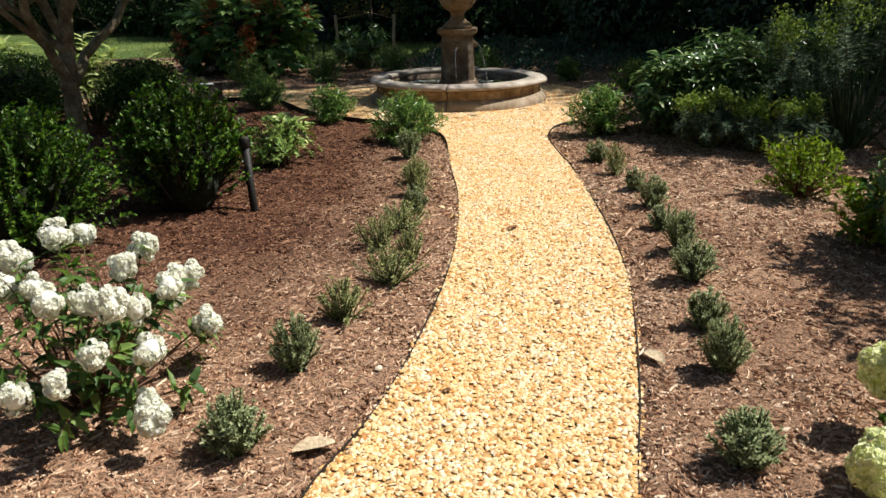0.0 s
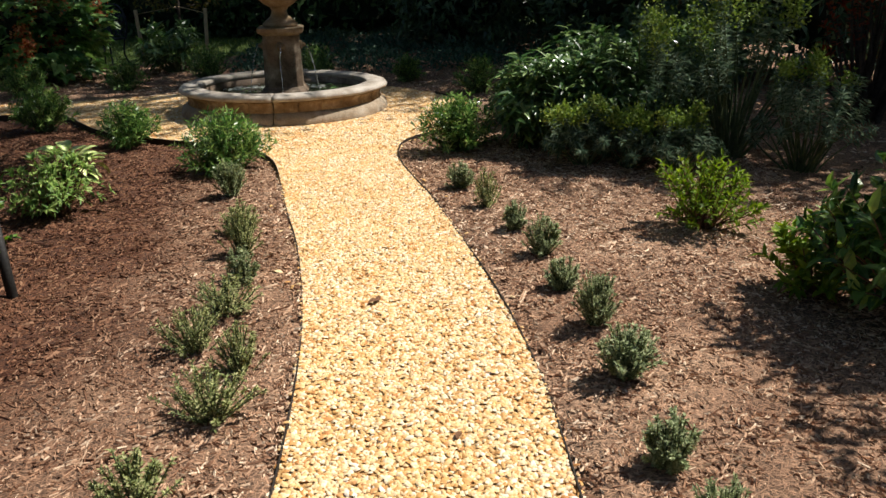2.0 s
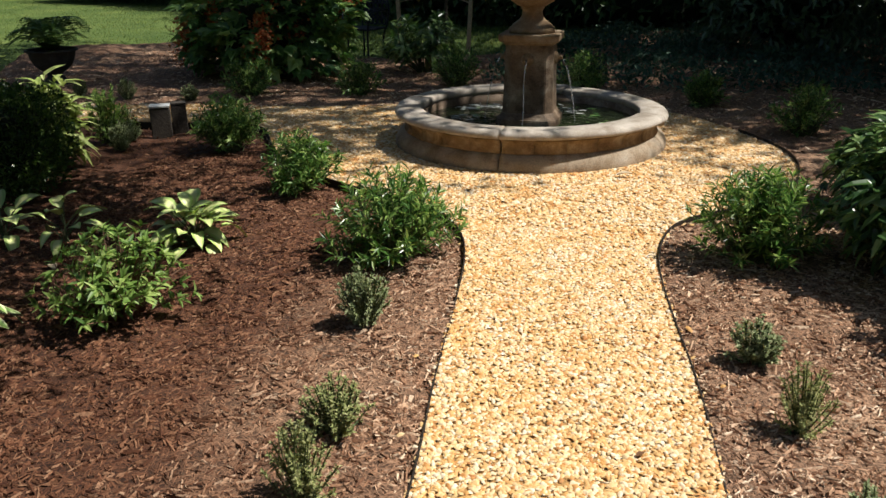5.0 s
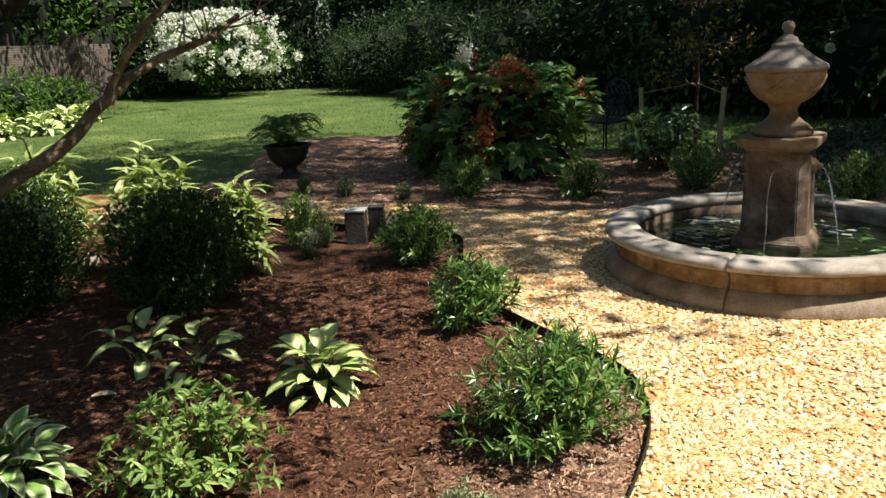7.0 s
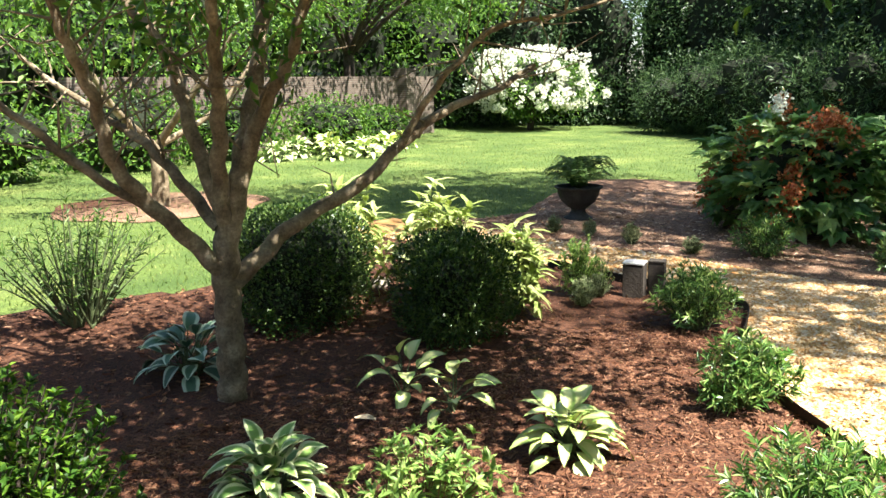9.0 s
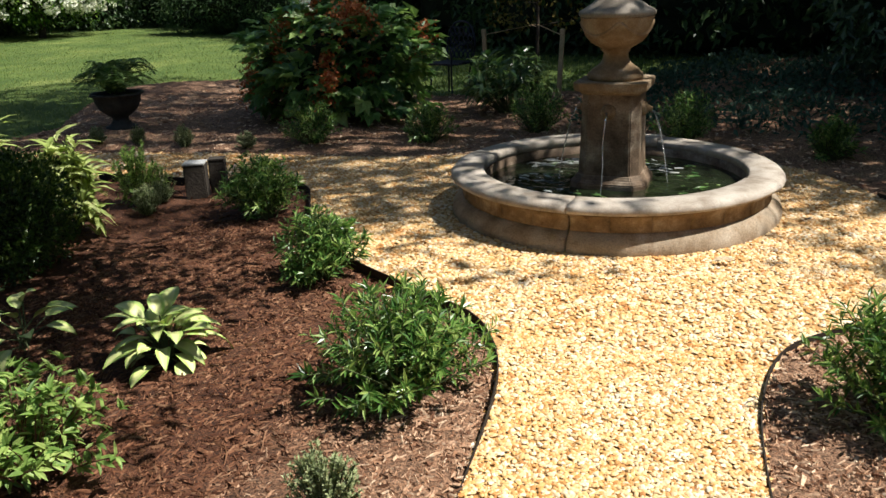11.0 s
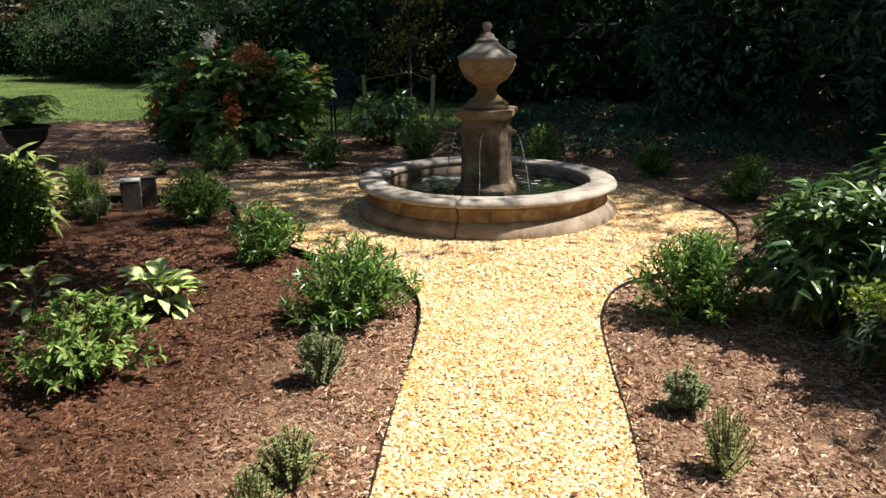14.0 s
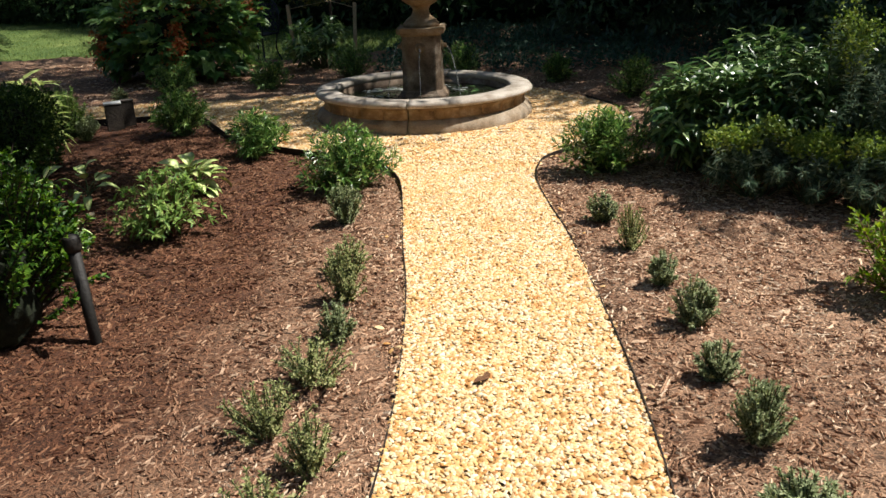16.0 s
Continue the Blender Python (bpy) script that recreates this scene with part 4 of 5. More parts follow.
hosta((-1.36, -3.02), "lime and cream variegated hosta in mulch", M_HOSTALIME, 48, 1.02, 1)
hosta((-2.05, -3.12), "small lime hosta with a few upright leaves", M_HOSTALIME, 11, 1.0, 2)
hosta((-2.42, -3.16), "small lime hosta with a few upright leaves", M_HOSTALIME, 12, 1.0, 3)
hosta((-1.78, -4.22), "large cream-edged green hosta in mulch", M_HOSTA, 76, 1.0, 4)
hosta((-3.42, -3.95), "blue-green hosta with pale edges in the tree's shade", M_HOSTABLUE, 38, 1.2, 5)
for at, w, h in (((-3.68, -2.05), 0.72, 0.90), ((-3.18, -1.72), 0.42, 0.68), ((-4.35, -2.35), 0.7, 0.9)):
    shrub("lime_leaved_shrub", at, "pale lime shrub with long drooping leaves behind boxwood", "shrub", "lime shrubs", w=w, h=h, stems=36, per=12, ln=0.17, wd=0.048, leaf=L_LIMELEAF,
          stem_mat=M_GREENSTEM, low=0.45, full=True, upright=0.4, droop=0.5)

clipped("boxwood", (-3.0, -2.40), "dark green boxwood clipped to a rounded cube", "boxwood", 0.62, 0.66, 0.63, 13000, 0.030, 0.018, L_BOX, 0.35, 0.07, "clipped boxwoods")
clipped("boxwood", (-4.0, -2.98), "dark green boxwood clipped to a rounded cube", "boxwood", 0.88, 0.88, 0.78, 14000, 0.030, 0.018, L_BOX, 0.35, 0.07, "clipped boxwoods")
for at, w, h, mat_l, lb in (((-1.45, -5.25), 0.98, 0.88, L_BOXBRIGHT, "loose boxwood with bright yellow-green new tips"), ((-2.02, -6.12), 1.16, 0.84, L_BOXBRIGHT, "loose boxwood with bright yellow-green new tips")):
    ob, tips, rng = shrub("boxwood", at, lb, "boxwood", "loose boxwoods", w=w, h=h, stems=380, per=38, ln=0.035, wd=0.021, leaf=mat_l, stem_mat=M_DARKBARK, low=0.45, upright=0.5, flat=0.9)
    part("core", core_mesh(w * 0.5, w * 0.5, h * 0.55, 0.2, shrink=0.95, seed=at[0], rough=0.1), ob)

LAV = []
for i, (mat_l, w, h, stems, per, up) in enumerate(((L_LAV, 0.20, 0.21, 62, 50, 0.55), (L_LAV, 0.25, 0.23, 78, 52, 0.55), (L_LAVDRY, 0.25, 0.25, 46, 44, 0.4), (L_LAVDRY, 0.40, 0.18, 46, 34, 0.4))):
    rng = np.random.default_rng(40 + i)
    fol, br, _ = shrub_meshes(rng, w=w, h=h, stems=stems, per=per, ln=0.019, wd=0.0085, leaf=mat_l, stem_mat=M_GREENSTEM, low=0.2, upright=up, lean=0.95, flat=0.85)
    LAV.append((fol, br))
LAV_AT = [(-0.16, -3.78, 1), (-0.02, -4.50, 2), (0.02, -4.85, 2), (0.06, -5.25, 0), (0.02, -5.60, 3), (-0.05, -5.95, 3), (0.14, -6.15, 2), (0.08, -6.50, 3), (-0.05, -7.0, 2), (-0.13, -7.50, 1), (-0.19, -8.06, 1),
          (1.36, -3.68, 0), (1.46, -4.13, 2), (1.53, -4.68, 0), (1.57, -5.13, 0), (1.56, -5.58, 0), (1.58, -6.03, 1), (1.55, -6.48, 1), (1.51, -7.0, 0), (1.49, -7.38, 1), (1.40, -8.0, 1),
          (-3.02, -1.2, 0), (-3.12, -0.95, 1), (-3.3, -0.72, 2), (-5.3, 0.72, 0), (-4.92, 0.86, 0), (-4.4, 0.92, 1), (-3.68, 0.95, 0), (-4.0, -0.8, 0)]
for i, (x, y, kind) in enumerate(LAV_AT):
    z = float(mulch_height(np.array([x]), np.array([y]))[0])
    dry = kind == 2
    ob = thing("lavender", (x, y, z), "straw-tipped young lavender plant in mulch" if dry else ("sprawling olive-green young lavender in mulch" if kind == 3 else "small grey-green young lavender plant in mulch"),
               "lavender", "lavender row")
    part("foliage", LAV[kind][0], ob)
    part("branchwork", LAV[kind][1], ob)
    ob.rotation_euler.z = i * 2.4
    ob.scale = (0.95 + 0.12 * math.sin(i * 1.9),) * 2 + (0.95 + 0.14 * math.cos(i * 2.7),)


# ---- panicle hydrangeas ----
def flower_head(rng, r, petal_mat, k=420):
    knobs = ball_points(16, rng) * [0.62, 0.62, 0.66] * r
    which = rng.integers(0, 16, k)
    u = ball_points(k, rng)
    u = unit(u + 1.3 * knobs[which] / r)
    c = knobs[which] + u * (r * 0.36 * rng.uniform(0.85, 1.1, k))[:, None]
    vs, fs = [], []
    spin = rng.uniform(0, np.pi, k)
    ref = unit(np.cross(u, [0.31, 0.52, 0.79]))
    oth = np.cross(u, ref)
    sets = []
    for q in range(4):
        a = spin + q * np.pi / 2
        d = np.cos(a)[:, None] * ref + np.sin(a)[:, None] * oth + 0.35 * u
        sets.append(leaves(c, d, u, 0.15 * r * rng.uniform(0.9, 1.5, k), 0.14 * r * rng.uniform(0.9, 1.3, k), 0.05))
    v, f = merge(sets)
    v2, f2 = lathe_core(r * 0.66)
    return tri_mesh("flower_head", *merge([(v, f), (v2, f2)]), petal_mat)


def lathe_core(r):
    bm = bmesh.new()
    bmesh.ops.create_icosphere(bm, subdivisions=2, radius=r)
    v = np.array([x.co[:] for x in bm.verts])
    f = np.array([[x.index for x in y.verts] for y in bm.faces])
    bm.free()
    return v, f


def hydrangea(at, label, w, h, petal_mat, heads, stems, rng_seed, size=0.06, gap=0.125):
    rng = np.random.default_rng(rng_seed)
    z = float(mulch_height(np.array([at[0]]), np.array([at[1]]))[0])
    ob = thing("panicle_hydrangea", (*at, z), label, "hydrangea")
    fol, br, tips = shrub_meshes(rng, w, h * 0.9, stems, 10, 0.078, 0.032, L_HYD, M_STEM, low=0.35, full=True, upright=0.3, lean=1.0, droop=0.3)
    part("foliage", fol, ob)
    part("branchwork", br, ob)
    kinds = [flower_head(np.random.default_rng(rng_seed + i), 1.0, petal_mat) for i in range(3)]
    tips = [q for q in tips if q[0][2] > 0.2 * h]
    used = []
    for tip, d in tips:
        if len(used) >= heads:
            break
        if all(np.linalg.norm(tip - u) > gap for u in used):
            used.append(tip)
            fh = part("flower_head", kinds[len(used) % 3], ob)
            s = rng.uniform(0.8, 1.1) * size
            fh.matrix_basis = Matrix.Translation(tip + d * 0.03) @ pose(0, 0, 0, *rng.uniform(-25, 25, 2), rng.uniform(0, 360)) @ Matrix.Diagonal((s, s, s * 1.1, 1))


hydrangea((-0.80, -7.78), "white panicle hydrangea with rounded flower heads on red stems", 0.98, 0.64, L_WHITE, 30, 62, 11, 0.052, 0.11)
hydrangea((2.09, -8.12), "lime green panicle hydrangea with large flower heads", 0.80, 0.42, L_LIME, 10, 44, 15, 0.088, 0.17)

# ---- right bed ----
for at, w, h in (((2.20, -2.64), 1.0, 0.80), ((2.75, -2.2), 1.2, 0.98), ((3.3, -2.6), 1.1, 0.95), ((2.3, -1.7), 0.8, 0.55), ((2.6, -2.95), 0.95, 0.88)):
    shrub("peony", at, "large bushy peony with long dark glossy leaves", "peony", "peonies", w=w, h=h, stems=150, per=18, ln=0.125, wd=0.040, leaf=L_PEONY, stem_mat=M_GREENSTEM,
          low=0.25, full=True, upright=0.25, lean=1.0, droop=0.35)
for at, w, h in (((2.34, -3.34), 0.66, 0.42), ((2.95, -3.15), 1.05, 1.05), ((3.45, -3.3), 1.1, 1.30), ((3.80, -3.75), 0.95, 0.8), ((2.9, -3.70), 0.66, 0.42), ((2.62, -3.48), 0.5, 0.36)):
    ob, tips, rng = shrub("euphorbia", at, "grey-green euphorbia with bottlebrush stems and yellow-green tops", "euphorbia", "euphorbias", w=w, h=h, stems=40, per=66, ln=0.062, wd=0.011,
                          leaf=L_EUPH, stem_mat=M_GREENSTEM, low=0.66, upright=0.1, lean=1.0, whorl=True, flat=0.7, droop=0.25)
    top = [t for t in tips if t[0][2] > 0.72 * h][:9]
    if top:
        tall = 0.035 + 0.035 * (h > 1)
        P = np.concatenate([t[0] + [0, 0, tall] + rng.normal(0, 1, (130, 3)) * [0.030 + 0.35 * (tall - 0.035), 0.030 + 0.35 * (tall - 0.035), tall] for t in top])
        v, f = leaves(P, unit(rng.normal(0, 1, P.shape) + [0, 0, 0.8]), ball_points(len(P), rng), 0.028, 0.02, 0.1)
        part("bloom", tri_mesh("bloom", v, f, L_EUPHTOP), ob, "yellow-green flower tops")
shrub("yellow_green_shrub", (2.58, -4.82), "small upright yellow-green shrub in mulch", "shrub", w=0.66, h=0.44, stems=70, per=24, ln=0.05, wd=0.020, leaf=L_YELLOW, stem_mat=M_STEM,
      low=0.3, upright=0.6, lean=0.85)
shrub("yellow_green_shrub", (2.70, -5.80), "low yellow-green shrub beside the camellia", "shrub", w=0.5, h=0.42, stems=60, per=20, ln=0.07, wd=0.028, leaf=L_YELLOW, stem_mat=M_STEM,
      low=0.3, upright=0.5, full=True)
shrub("camellia", (3.02, -6.22), "large glossy broad-leaved camellia with pale new leaves", "camellia", w=1.2, h=0.82, stems=160, per=16, ln=0.105, wd=0.044, leaf=L_CAM, stem_mat=M_STEM,
      low=0.4, full=True, upright=0.4, lean=0.95, flat=0.85)
shrub("camellia", (3.85, -6.6), "large glossy broad-leaved camellia with pale new leaves", "camellia", w=1.3, h=1.4, stems=150, per=14, ln=0.105, wd=0.044, leaf=L_CAM, stem_mat=M_STEM,
      low=0.4, full=True, upright=0.4, lean=0.95, flat=0.85)
shrub("red_maple", (5.3, -2.2), "low red-leaved maple in deep shade", "maple", w=1.3, h=1.9, stems=50, per=26, ln=0.07, wd=0.035, leaf=L_RED, stem_mat=M_DARKBARK, low=0.5, flat=0.9)

# ---- bed behind the fountain ----
for at, w, h in (((-3.12, 1.2), 0.62, 0.42), ((-2.05, 1.6), 0.62, 0.38), ((-1.12, 2.15), 0.70, 0.46), ((0.28, 2.0), 0.60, 0.44), ((2.2, 0.5), 0.62, 0.45), ((1.45, 1.6), 0.45, 0.32), ((2.75, -0.4), 0.7, 0.4)):
    shrub("low_shrub", at, "low bushy green shrub in shaded mulch", "shrub", "low shrubs round the fountain", w=w, h=h, stems=80, per=18, ln=0.060, wd=0.017, leaf=L_GARD, stem_mat=M_GREENSTEM,
          low=0.25, upright=0.6)
shrub("hellebore", (-1.75, 3.2), "broad-leaved green clump with one white bloom", "shrub", w=1.1, h=0.72, stems=44, per=12, ln=0.17, wd=0.055, leaf=L_PEONY, stem_mat=M_GREENSTEM, low=0.4, full=True, droop=0.4)


def lobed_leaves(rng, P, D, N, size):
    """Oak-shaped leaves: five pointed lobes each."""
    sets = []
    s = unit(np.cross(D, N))
    for ang, k in ((0, 1.0), (38, 0.78), (-38, 0.78), (80, 0.55), (-80, 0.55)):
        d = math.cos(radians(ang)) * D + math.sin(radians(ang)) * s
        sets.append(leaves(P, d, N, size * k, size * 0.62 * k, 0.22))
    v, f = merge(sets)
    n = len(P)
    order = np.concatenate([np.arange(n * 4).reshape(n, 4) + q * n * 4 for q in range(5)], 1)
    v2 = v[order.ravel()].reshape(n, 20, 3)
    keep = [0, 1, 2, 3, 5, 6, 7, 9, 10, 11, 13, 14, 15, 17, 18, 19]
    fl = []
    for q in range(5):
        a = [0] + [1 + 3 * q + j for j in range(3)]
        fl += [[a[0], a[3], a[2]], [a[0], a[2], a[1]]]
    return v2[:, keep].reshape(-1, 3), (np.arange(n)[:, None, None] * 16 + np.array(fl)).reshape(-1, 3)


def oakleaf(at, w, d, h, k, heads, seed):
    rng = np.random.default_rng(seed)
    ob = thing("oakleaf_hydrangea", (*at, 0.02), "large oakleaf hydrangea with lobed leaves and rusty red panicles", "hydrangea")
    p, n = lump(rng, k, w, d, h, 0.15, 0.17, seed)
    keep = (p[:, 2] > 0.08)
    p, n = p[keep] * [1, 1, 1] - n[keep] * (rng.uniform(0, 1, (keep.sum(), 1)) ** 2) * 0.3, n[keep]
    dirs = unit(n * [1, 1, 0.35] + rng.normal(0, 0.45, n.shape) * [1, 1, 0.6])
    nrm = unit(n * 0.45 + [0, 0, 1.1] + rng.normal(0, 0.28, n.shape))
    v, f = lobed_leaves(rng, p, dirs, nrm, 0.19 * rng.uniform(0.6, 1.2, len(p)))
    v[:, 2] = np.maximum(v[:, 2], 0.0)
    part("foliage", tri_mesh("foliage", v, f, L_OAK), ob)
    paths = [np.array([[0.1 * q[0], 0.1 * q[1], -0.03], [0.5 * q[0], 0.5 * q[1], 0.6 * q[2]], q * 0.95]) for q in p[:: max(1, len(p) // 40)]]
    part("branchwork", tri_mesh("branchwork", *tubes(paths, [(0.012, 0.004)] * len(paths), 5), M_DARKBARK), ob)
    front = np.where((p[:, 1] < 0.25) & (p[:, 2] > 0.3))[0]
    up = front[np.argsort(-0.3 * p[front, 2] + 0.35 * p[front, 0] + rng.normal(0, 0.55, len(front)))][: heads * 9: 9]
    for i in up:
        q = rng.normal(0, 1, (150, 3)) * [0.055, 0.055, 0.115]
        q = q * (1 - 0.35 * np.clip(q[:, 2:3] / 0.15, -1, 1))
        v, f = leaves(q, ball_points(150, rng), ball_points(150, rng), 0.046, 0.036, 0.1)
        fh = part("flower_panicle", tri_mesh("flower_panicle", v, f, L_REDPAN), ob, "rusty red faded flower panicle", "stuff")
        fh.location = p[i] + n[i] * 0.05 + [0, 0, 0.06]
        fh.rotation_euler = (rng.normal(0, 0.4), rng.normal(0, 0.4), 0)
    i = int(np.argmax(p[:, 2] - 0.15 * np.abs(p[:, 0])))
    q = rng.normal(0, 1, (160, 3)) * [0.04, 0.04, 0.06]
    v, f = leaves(q, ball_points(160, rng), ball_points(160, rng), 0.034, 0.028, 0.1)
    fh = part("flower_panicle", tri_mesh("flower_panicle", v, f, L_WHITE), ob, "one fresh white flower panicle", "stuff")
    fh.location = p[i] + [0, 0, 0.08]
    part("core", core_mesh(w, d, h, 0.1, shrink=0.62, seed=seed, rough=0.10), ob)


oakleaf((-3.54, 2.60), 1.72, 1.5, 1.22, 1050, 18, 21)


def spray(at, label, w, h, k, leaf, seed, name="tall_perennial"):
    rng = np.random.default_rng(seed)
    ob = thing(name, (*at, 0.0), label, "perennial")
    fol, br, tips = shrub_meshes(rng, w, h, k, 16, 0.08, 0.016, leaf, M_GREENSTEM, low=0.25, upright=0.5, flat=0.4)
    part("foliage", fol, ob)
    part("branchwork", br, ob)


spray((-4.6, 2.9), "airy tall green perennial with thin stems", 0.9, 0.95, 34, L_LAV, 31)
spray((-4.95, -4.2), "airy twiggy green shrub at the lawn's edge", 1.3, 0.95, 70, L_HYD, 33, "twiggy_shrub")

# low evergreen carpet under the trees behind the fountain
rng = np.random.default_rng(44)
k = 20000
cx, cy = rng.uniform(-0.9, 6.5, k), rng.uniform(2.3, 8.6, k)
hump = 0.5 + 0.5 * np.sin(cx * 3.1 + 1.3 * cy) * np.sin(cy * 2.3 - 0.7 * cx)
ok = inside(BEDS, cx, cy) & (rng.uniform(0, 1, k) < 0.25 + 0.75 * hump) & (np.hypot(cx - 0.28, cy - 2.0) > 0.5)
cx, cy, hump = cx[ok], cy[ok], hump[ok]
k = len(cx)
P = np.stack([cx, cy, 0.02 + (0.06 + 0.20 * hump) * rng.uniform(0.1, 1, k)], 1)
v, f = leaves(P, unit(rng.normal(0, 1, (k, 3)) + [0, 0, 0.5]), unit(rng.normal(0, 0.5, (k, 3)) + [0, 0, 1]), rng.uniform(0.06, 0.11, k), rng.uniform(0.03, 0.05, k), 0.2)
v[:, 2] = np.maximum(v[:, 2], 0.01)
tagged(new("ground_cover", tri_mesh("ground_cover", v, f, L_COVER)), "low leafy evergreen ground cover in deep shade", "ground cover", kind="stuff")

# urn planter with fern
planter = thing("urn_planter", (-5.72, 1.52, 0.0), "dark cast iron urn planter holding a fern", "planter")
part("bowl", lathe_mesh("bowl", [(0.0, 0.02), (0.17, 0.02), (0.17, 0.05), (0.12, 0.07), (0.085, 0.12), (0.085, 0.15), (0.13, 0.18), (0.20, 0.24), (0.24, 0.32), (0.25, 0.385), (0.285, 0.40), (0.285, 0.42),
                                 (0.25, 0.42), (0.235, 0.38), (0.0, 0.36)], M_POT, 36), planter)
part("foot", box_mesh("foot", 0.34, 0.34, 0.04, M_POT, 0.006, z0=-0.01), planter)
rng = np.random.default_rng(51)
fern = thing("fern", (-5.72, 1.52, 0.36), "arching green fern growing in the urn", "fern")
P, D, N, paths = [], [], [], []
for i in range(60):
    a, r, h = rng.uniform(0, 2 * np.pi), rng.uniform(0.15, 0.50), rng.uniform(0.20, 0.42)
    t = np.linspace(0, 1, 22)
    pth = np.stack([r * t * math.cos(a), r * t * math.sin(a), h * np.sin(t * 2.4)], 1)
    paths.append(pth[::3])
    side = np.array([-math.sin(a), math.cos(a), 0])
    for sgn in (-1, 1):
        P.append(pth[3:])
        D.append(np.tile(side * sgn + 0.3 * np.array([math.cos(a), math.sin(a), 0]), (19, 1)))
        N.append(np.tile([0, 0, 1.0], (19, 1)) + rng.normal(0, 0.15, (19, 3)))
v, f = leaves(np.concatenate(P), np.concatenate(D), np.concatenate(N), 0.075, 0.030, 0.15)
part("frond", tri_mesh("fronds", v, f, L_FERN), fern)
part("stalk", tri_mesh("stalks", *tubes(paths, [(0.003, 0.001)] * len(paths), 4), M_GREENSTEM), fern)

# timber posts with pale caps by the side path
for (x, y), h, w, cap in (((-2.98, -0.70), 0.30, 0.155, True), ((-2.93, -0.50), 0.29, 0.12, False)):
    pb = thing("bollard", (x, y, 0.0), "short weathered timber bollard with a pale metal cap" if cap else "short weathered timber bollard beside the path", "bollard", "timber bollards")
    part("post", box_mesh("post", w, w * 0.9, h, M_POSTWOOD, 0.008, z0=-0.03), pb)
    part("top_plate", box_mesh("top_plate", w * 1.04, w * 0.94, 0.014, M_POSTTOP if cap else M_POSTWOOD, 0.003, z0=h - 0.03), pb)
    pb.rotation_euler.z = radians(28)

# black stake light leaning in the mulch
sl = thing("stake_light", (-0.99, -5.27, 0.02), "black metal garden stake light leaning in the mulch", "garden light")
part("stake", lathe_mesh("stake", [(0.0, -0.06), (0.012, -0.04), (0.024, 0.0), (0.026, 0.42), (0.0, 0.42)], M_BLACK, 14), sl)
part("lamp_head", lathe_mesh("lamp_head", [(0.0, 0.415), (0.028, 0.415), (0.036, 0.43), (0.036, 0.47), (0.030, 0.485), (0.0, 0.49)], M_BLACK, 18), sl)
sl.rotation_euler = (radians(-3), radians(-4), 0)


# ---- the many-limbed tree in the left bed ----
tree = thing("garden_tree", (-2.87, -3.96, 0), "multi-limbed small tree with smooth tan bark", "tree")
BOUGHS = [([(-2.87, -3.96, -0.06), (-2.86, -3.94, 0.10), (-2.86, -3.93, 0.30), (-2.86, -3.93, 0.50), (-2.86, -3.93, 0.73), (-2.85, -3.90, 0.97)], 0.080, 0.064),
         ([(-2.86, -3.93, 0.62), (-2.86, -3.76, 0.76), (-2.86, -3.51, 0.93), (-2.81, -3.16, 1.10), (-2.78, -2.87, 1.33), (-2.75, -2.58, 1.49), (-2.71, -2.27, 1.59), (-2.69, -2.01, 1.72)], 0.052, 0.014),
         ([(-2.78, -2.90, 1.31), (-2.66, -2.80, 1.56), (-2.58, -2.62, 1.77), (-2.50, -2.45, 1.92), (-2.39, -2.12, 1.98), (-2.30, -1.75, 2.08)], 0.022, 0.008),
         ([(-2.85, -3.90, 0.92), (-2.88, -3.81, 1.22), (-2.91, -3.73, 1.48), (-2.94, -3.65, 1.76), (-2.99, -3.59, 2.03), (-3.05, -3.5, 2.5)], 0.060, 0.026),
         ([(-2.87, -3.82, 1.18), (-2.74, -3.72, 1.54), (-2.62, -3.64, 1.74), (-2.50, -3.61, 1.99), (-2.3, -3.5, 2.5)], 0.042, 0.018),
         ([(-2.86, -3.92, 0.90), (-2.80, -3.95, 1.23), (-2.70, -3.97, 1.50), (-2.63, -4.00, 1.75), (-2.55, -4.02, 1.98), (-2.4, -4.1, 2.5)], 0.046, 0.022),
         ([(-2.86, -3.93, 1.00), (-2.97, -4.01, 1.42), (-3.07, -4.03, 1.68), (-3.17, -4.08, 1.87), (-3.29, -4.16, 2.03), (-3.6, -4.3, 2.5)], 0.040, 0.018),
         ([(-2.86, -3.95, 0.72), (-2.86, -4.14, 0.95), (-2.86, -4.33, 1.16), (-2.82, -4.44, 1.35), (-2.77, -4.49, 1.57), (-2.72, -4.57, 1.75), (-2.67, -4.63, 1.90), (-2.6, -4.8, 2.4)], 0.044, 0.016),
         ([(-2.87, -3.95, 0.95), (-3.05, -4.08, 1.20), (-3.22, -4.17, 1.36), (-3.41, -4.32, 1.50), (-3.8, -4.6, 1.8)], 0.034, 0.012),
         ([(-2.86, -4.2, 1.02), (-2.95, -4.5, 1.25), (-3.0, -4.75, 1.5), (-3.1, -5.0, 1.75), (-3.2, -5.3, 2.2)], 0.026, 0.010)]
for i, (pts, r0, r1) in enumerate(BOUGHS):
    line = smooth_line(pts, 7)
    line = line + np.stack([0.008 * np.sin(np.arange(len(line)) * 0.9 + i), 0.008 * np.cos(np.arange(len(line)) * 1.3 + i), 0 * line[:, 0]], 1)
    v, f = tubes([line], [(r0, r1)], 12)
    v += 0.035 * r0 * np.sin(v * 23)
    part("trunk" if i == 0 else "limb", tri_mesh("limb", v, f, M_BARK, True), tree)
rng = np.random.default_rng(61)
tw, P = [], []
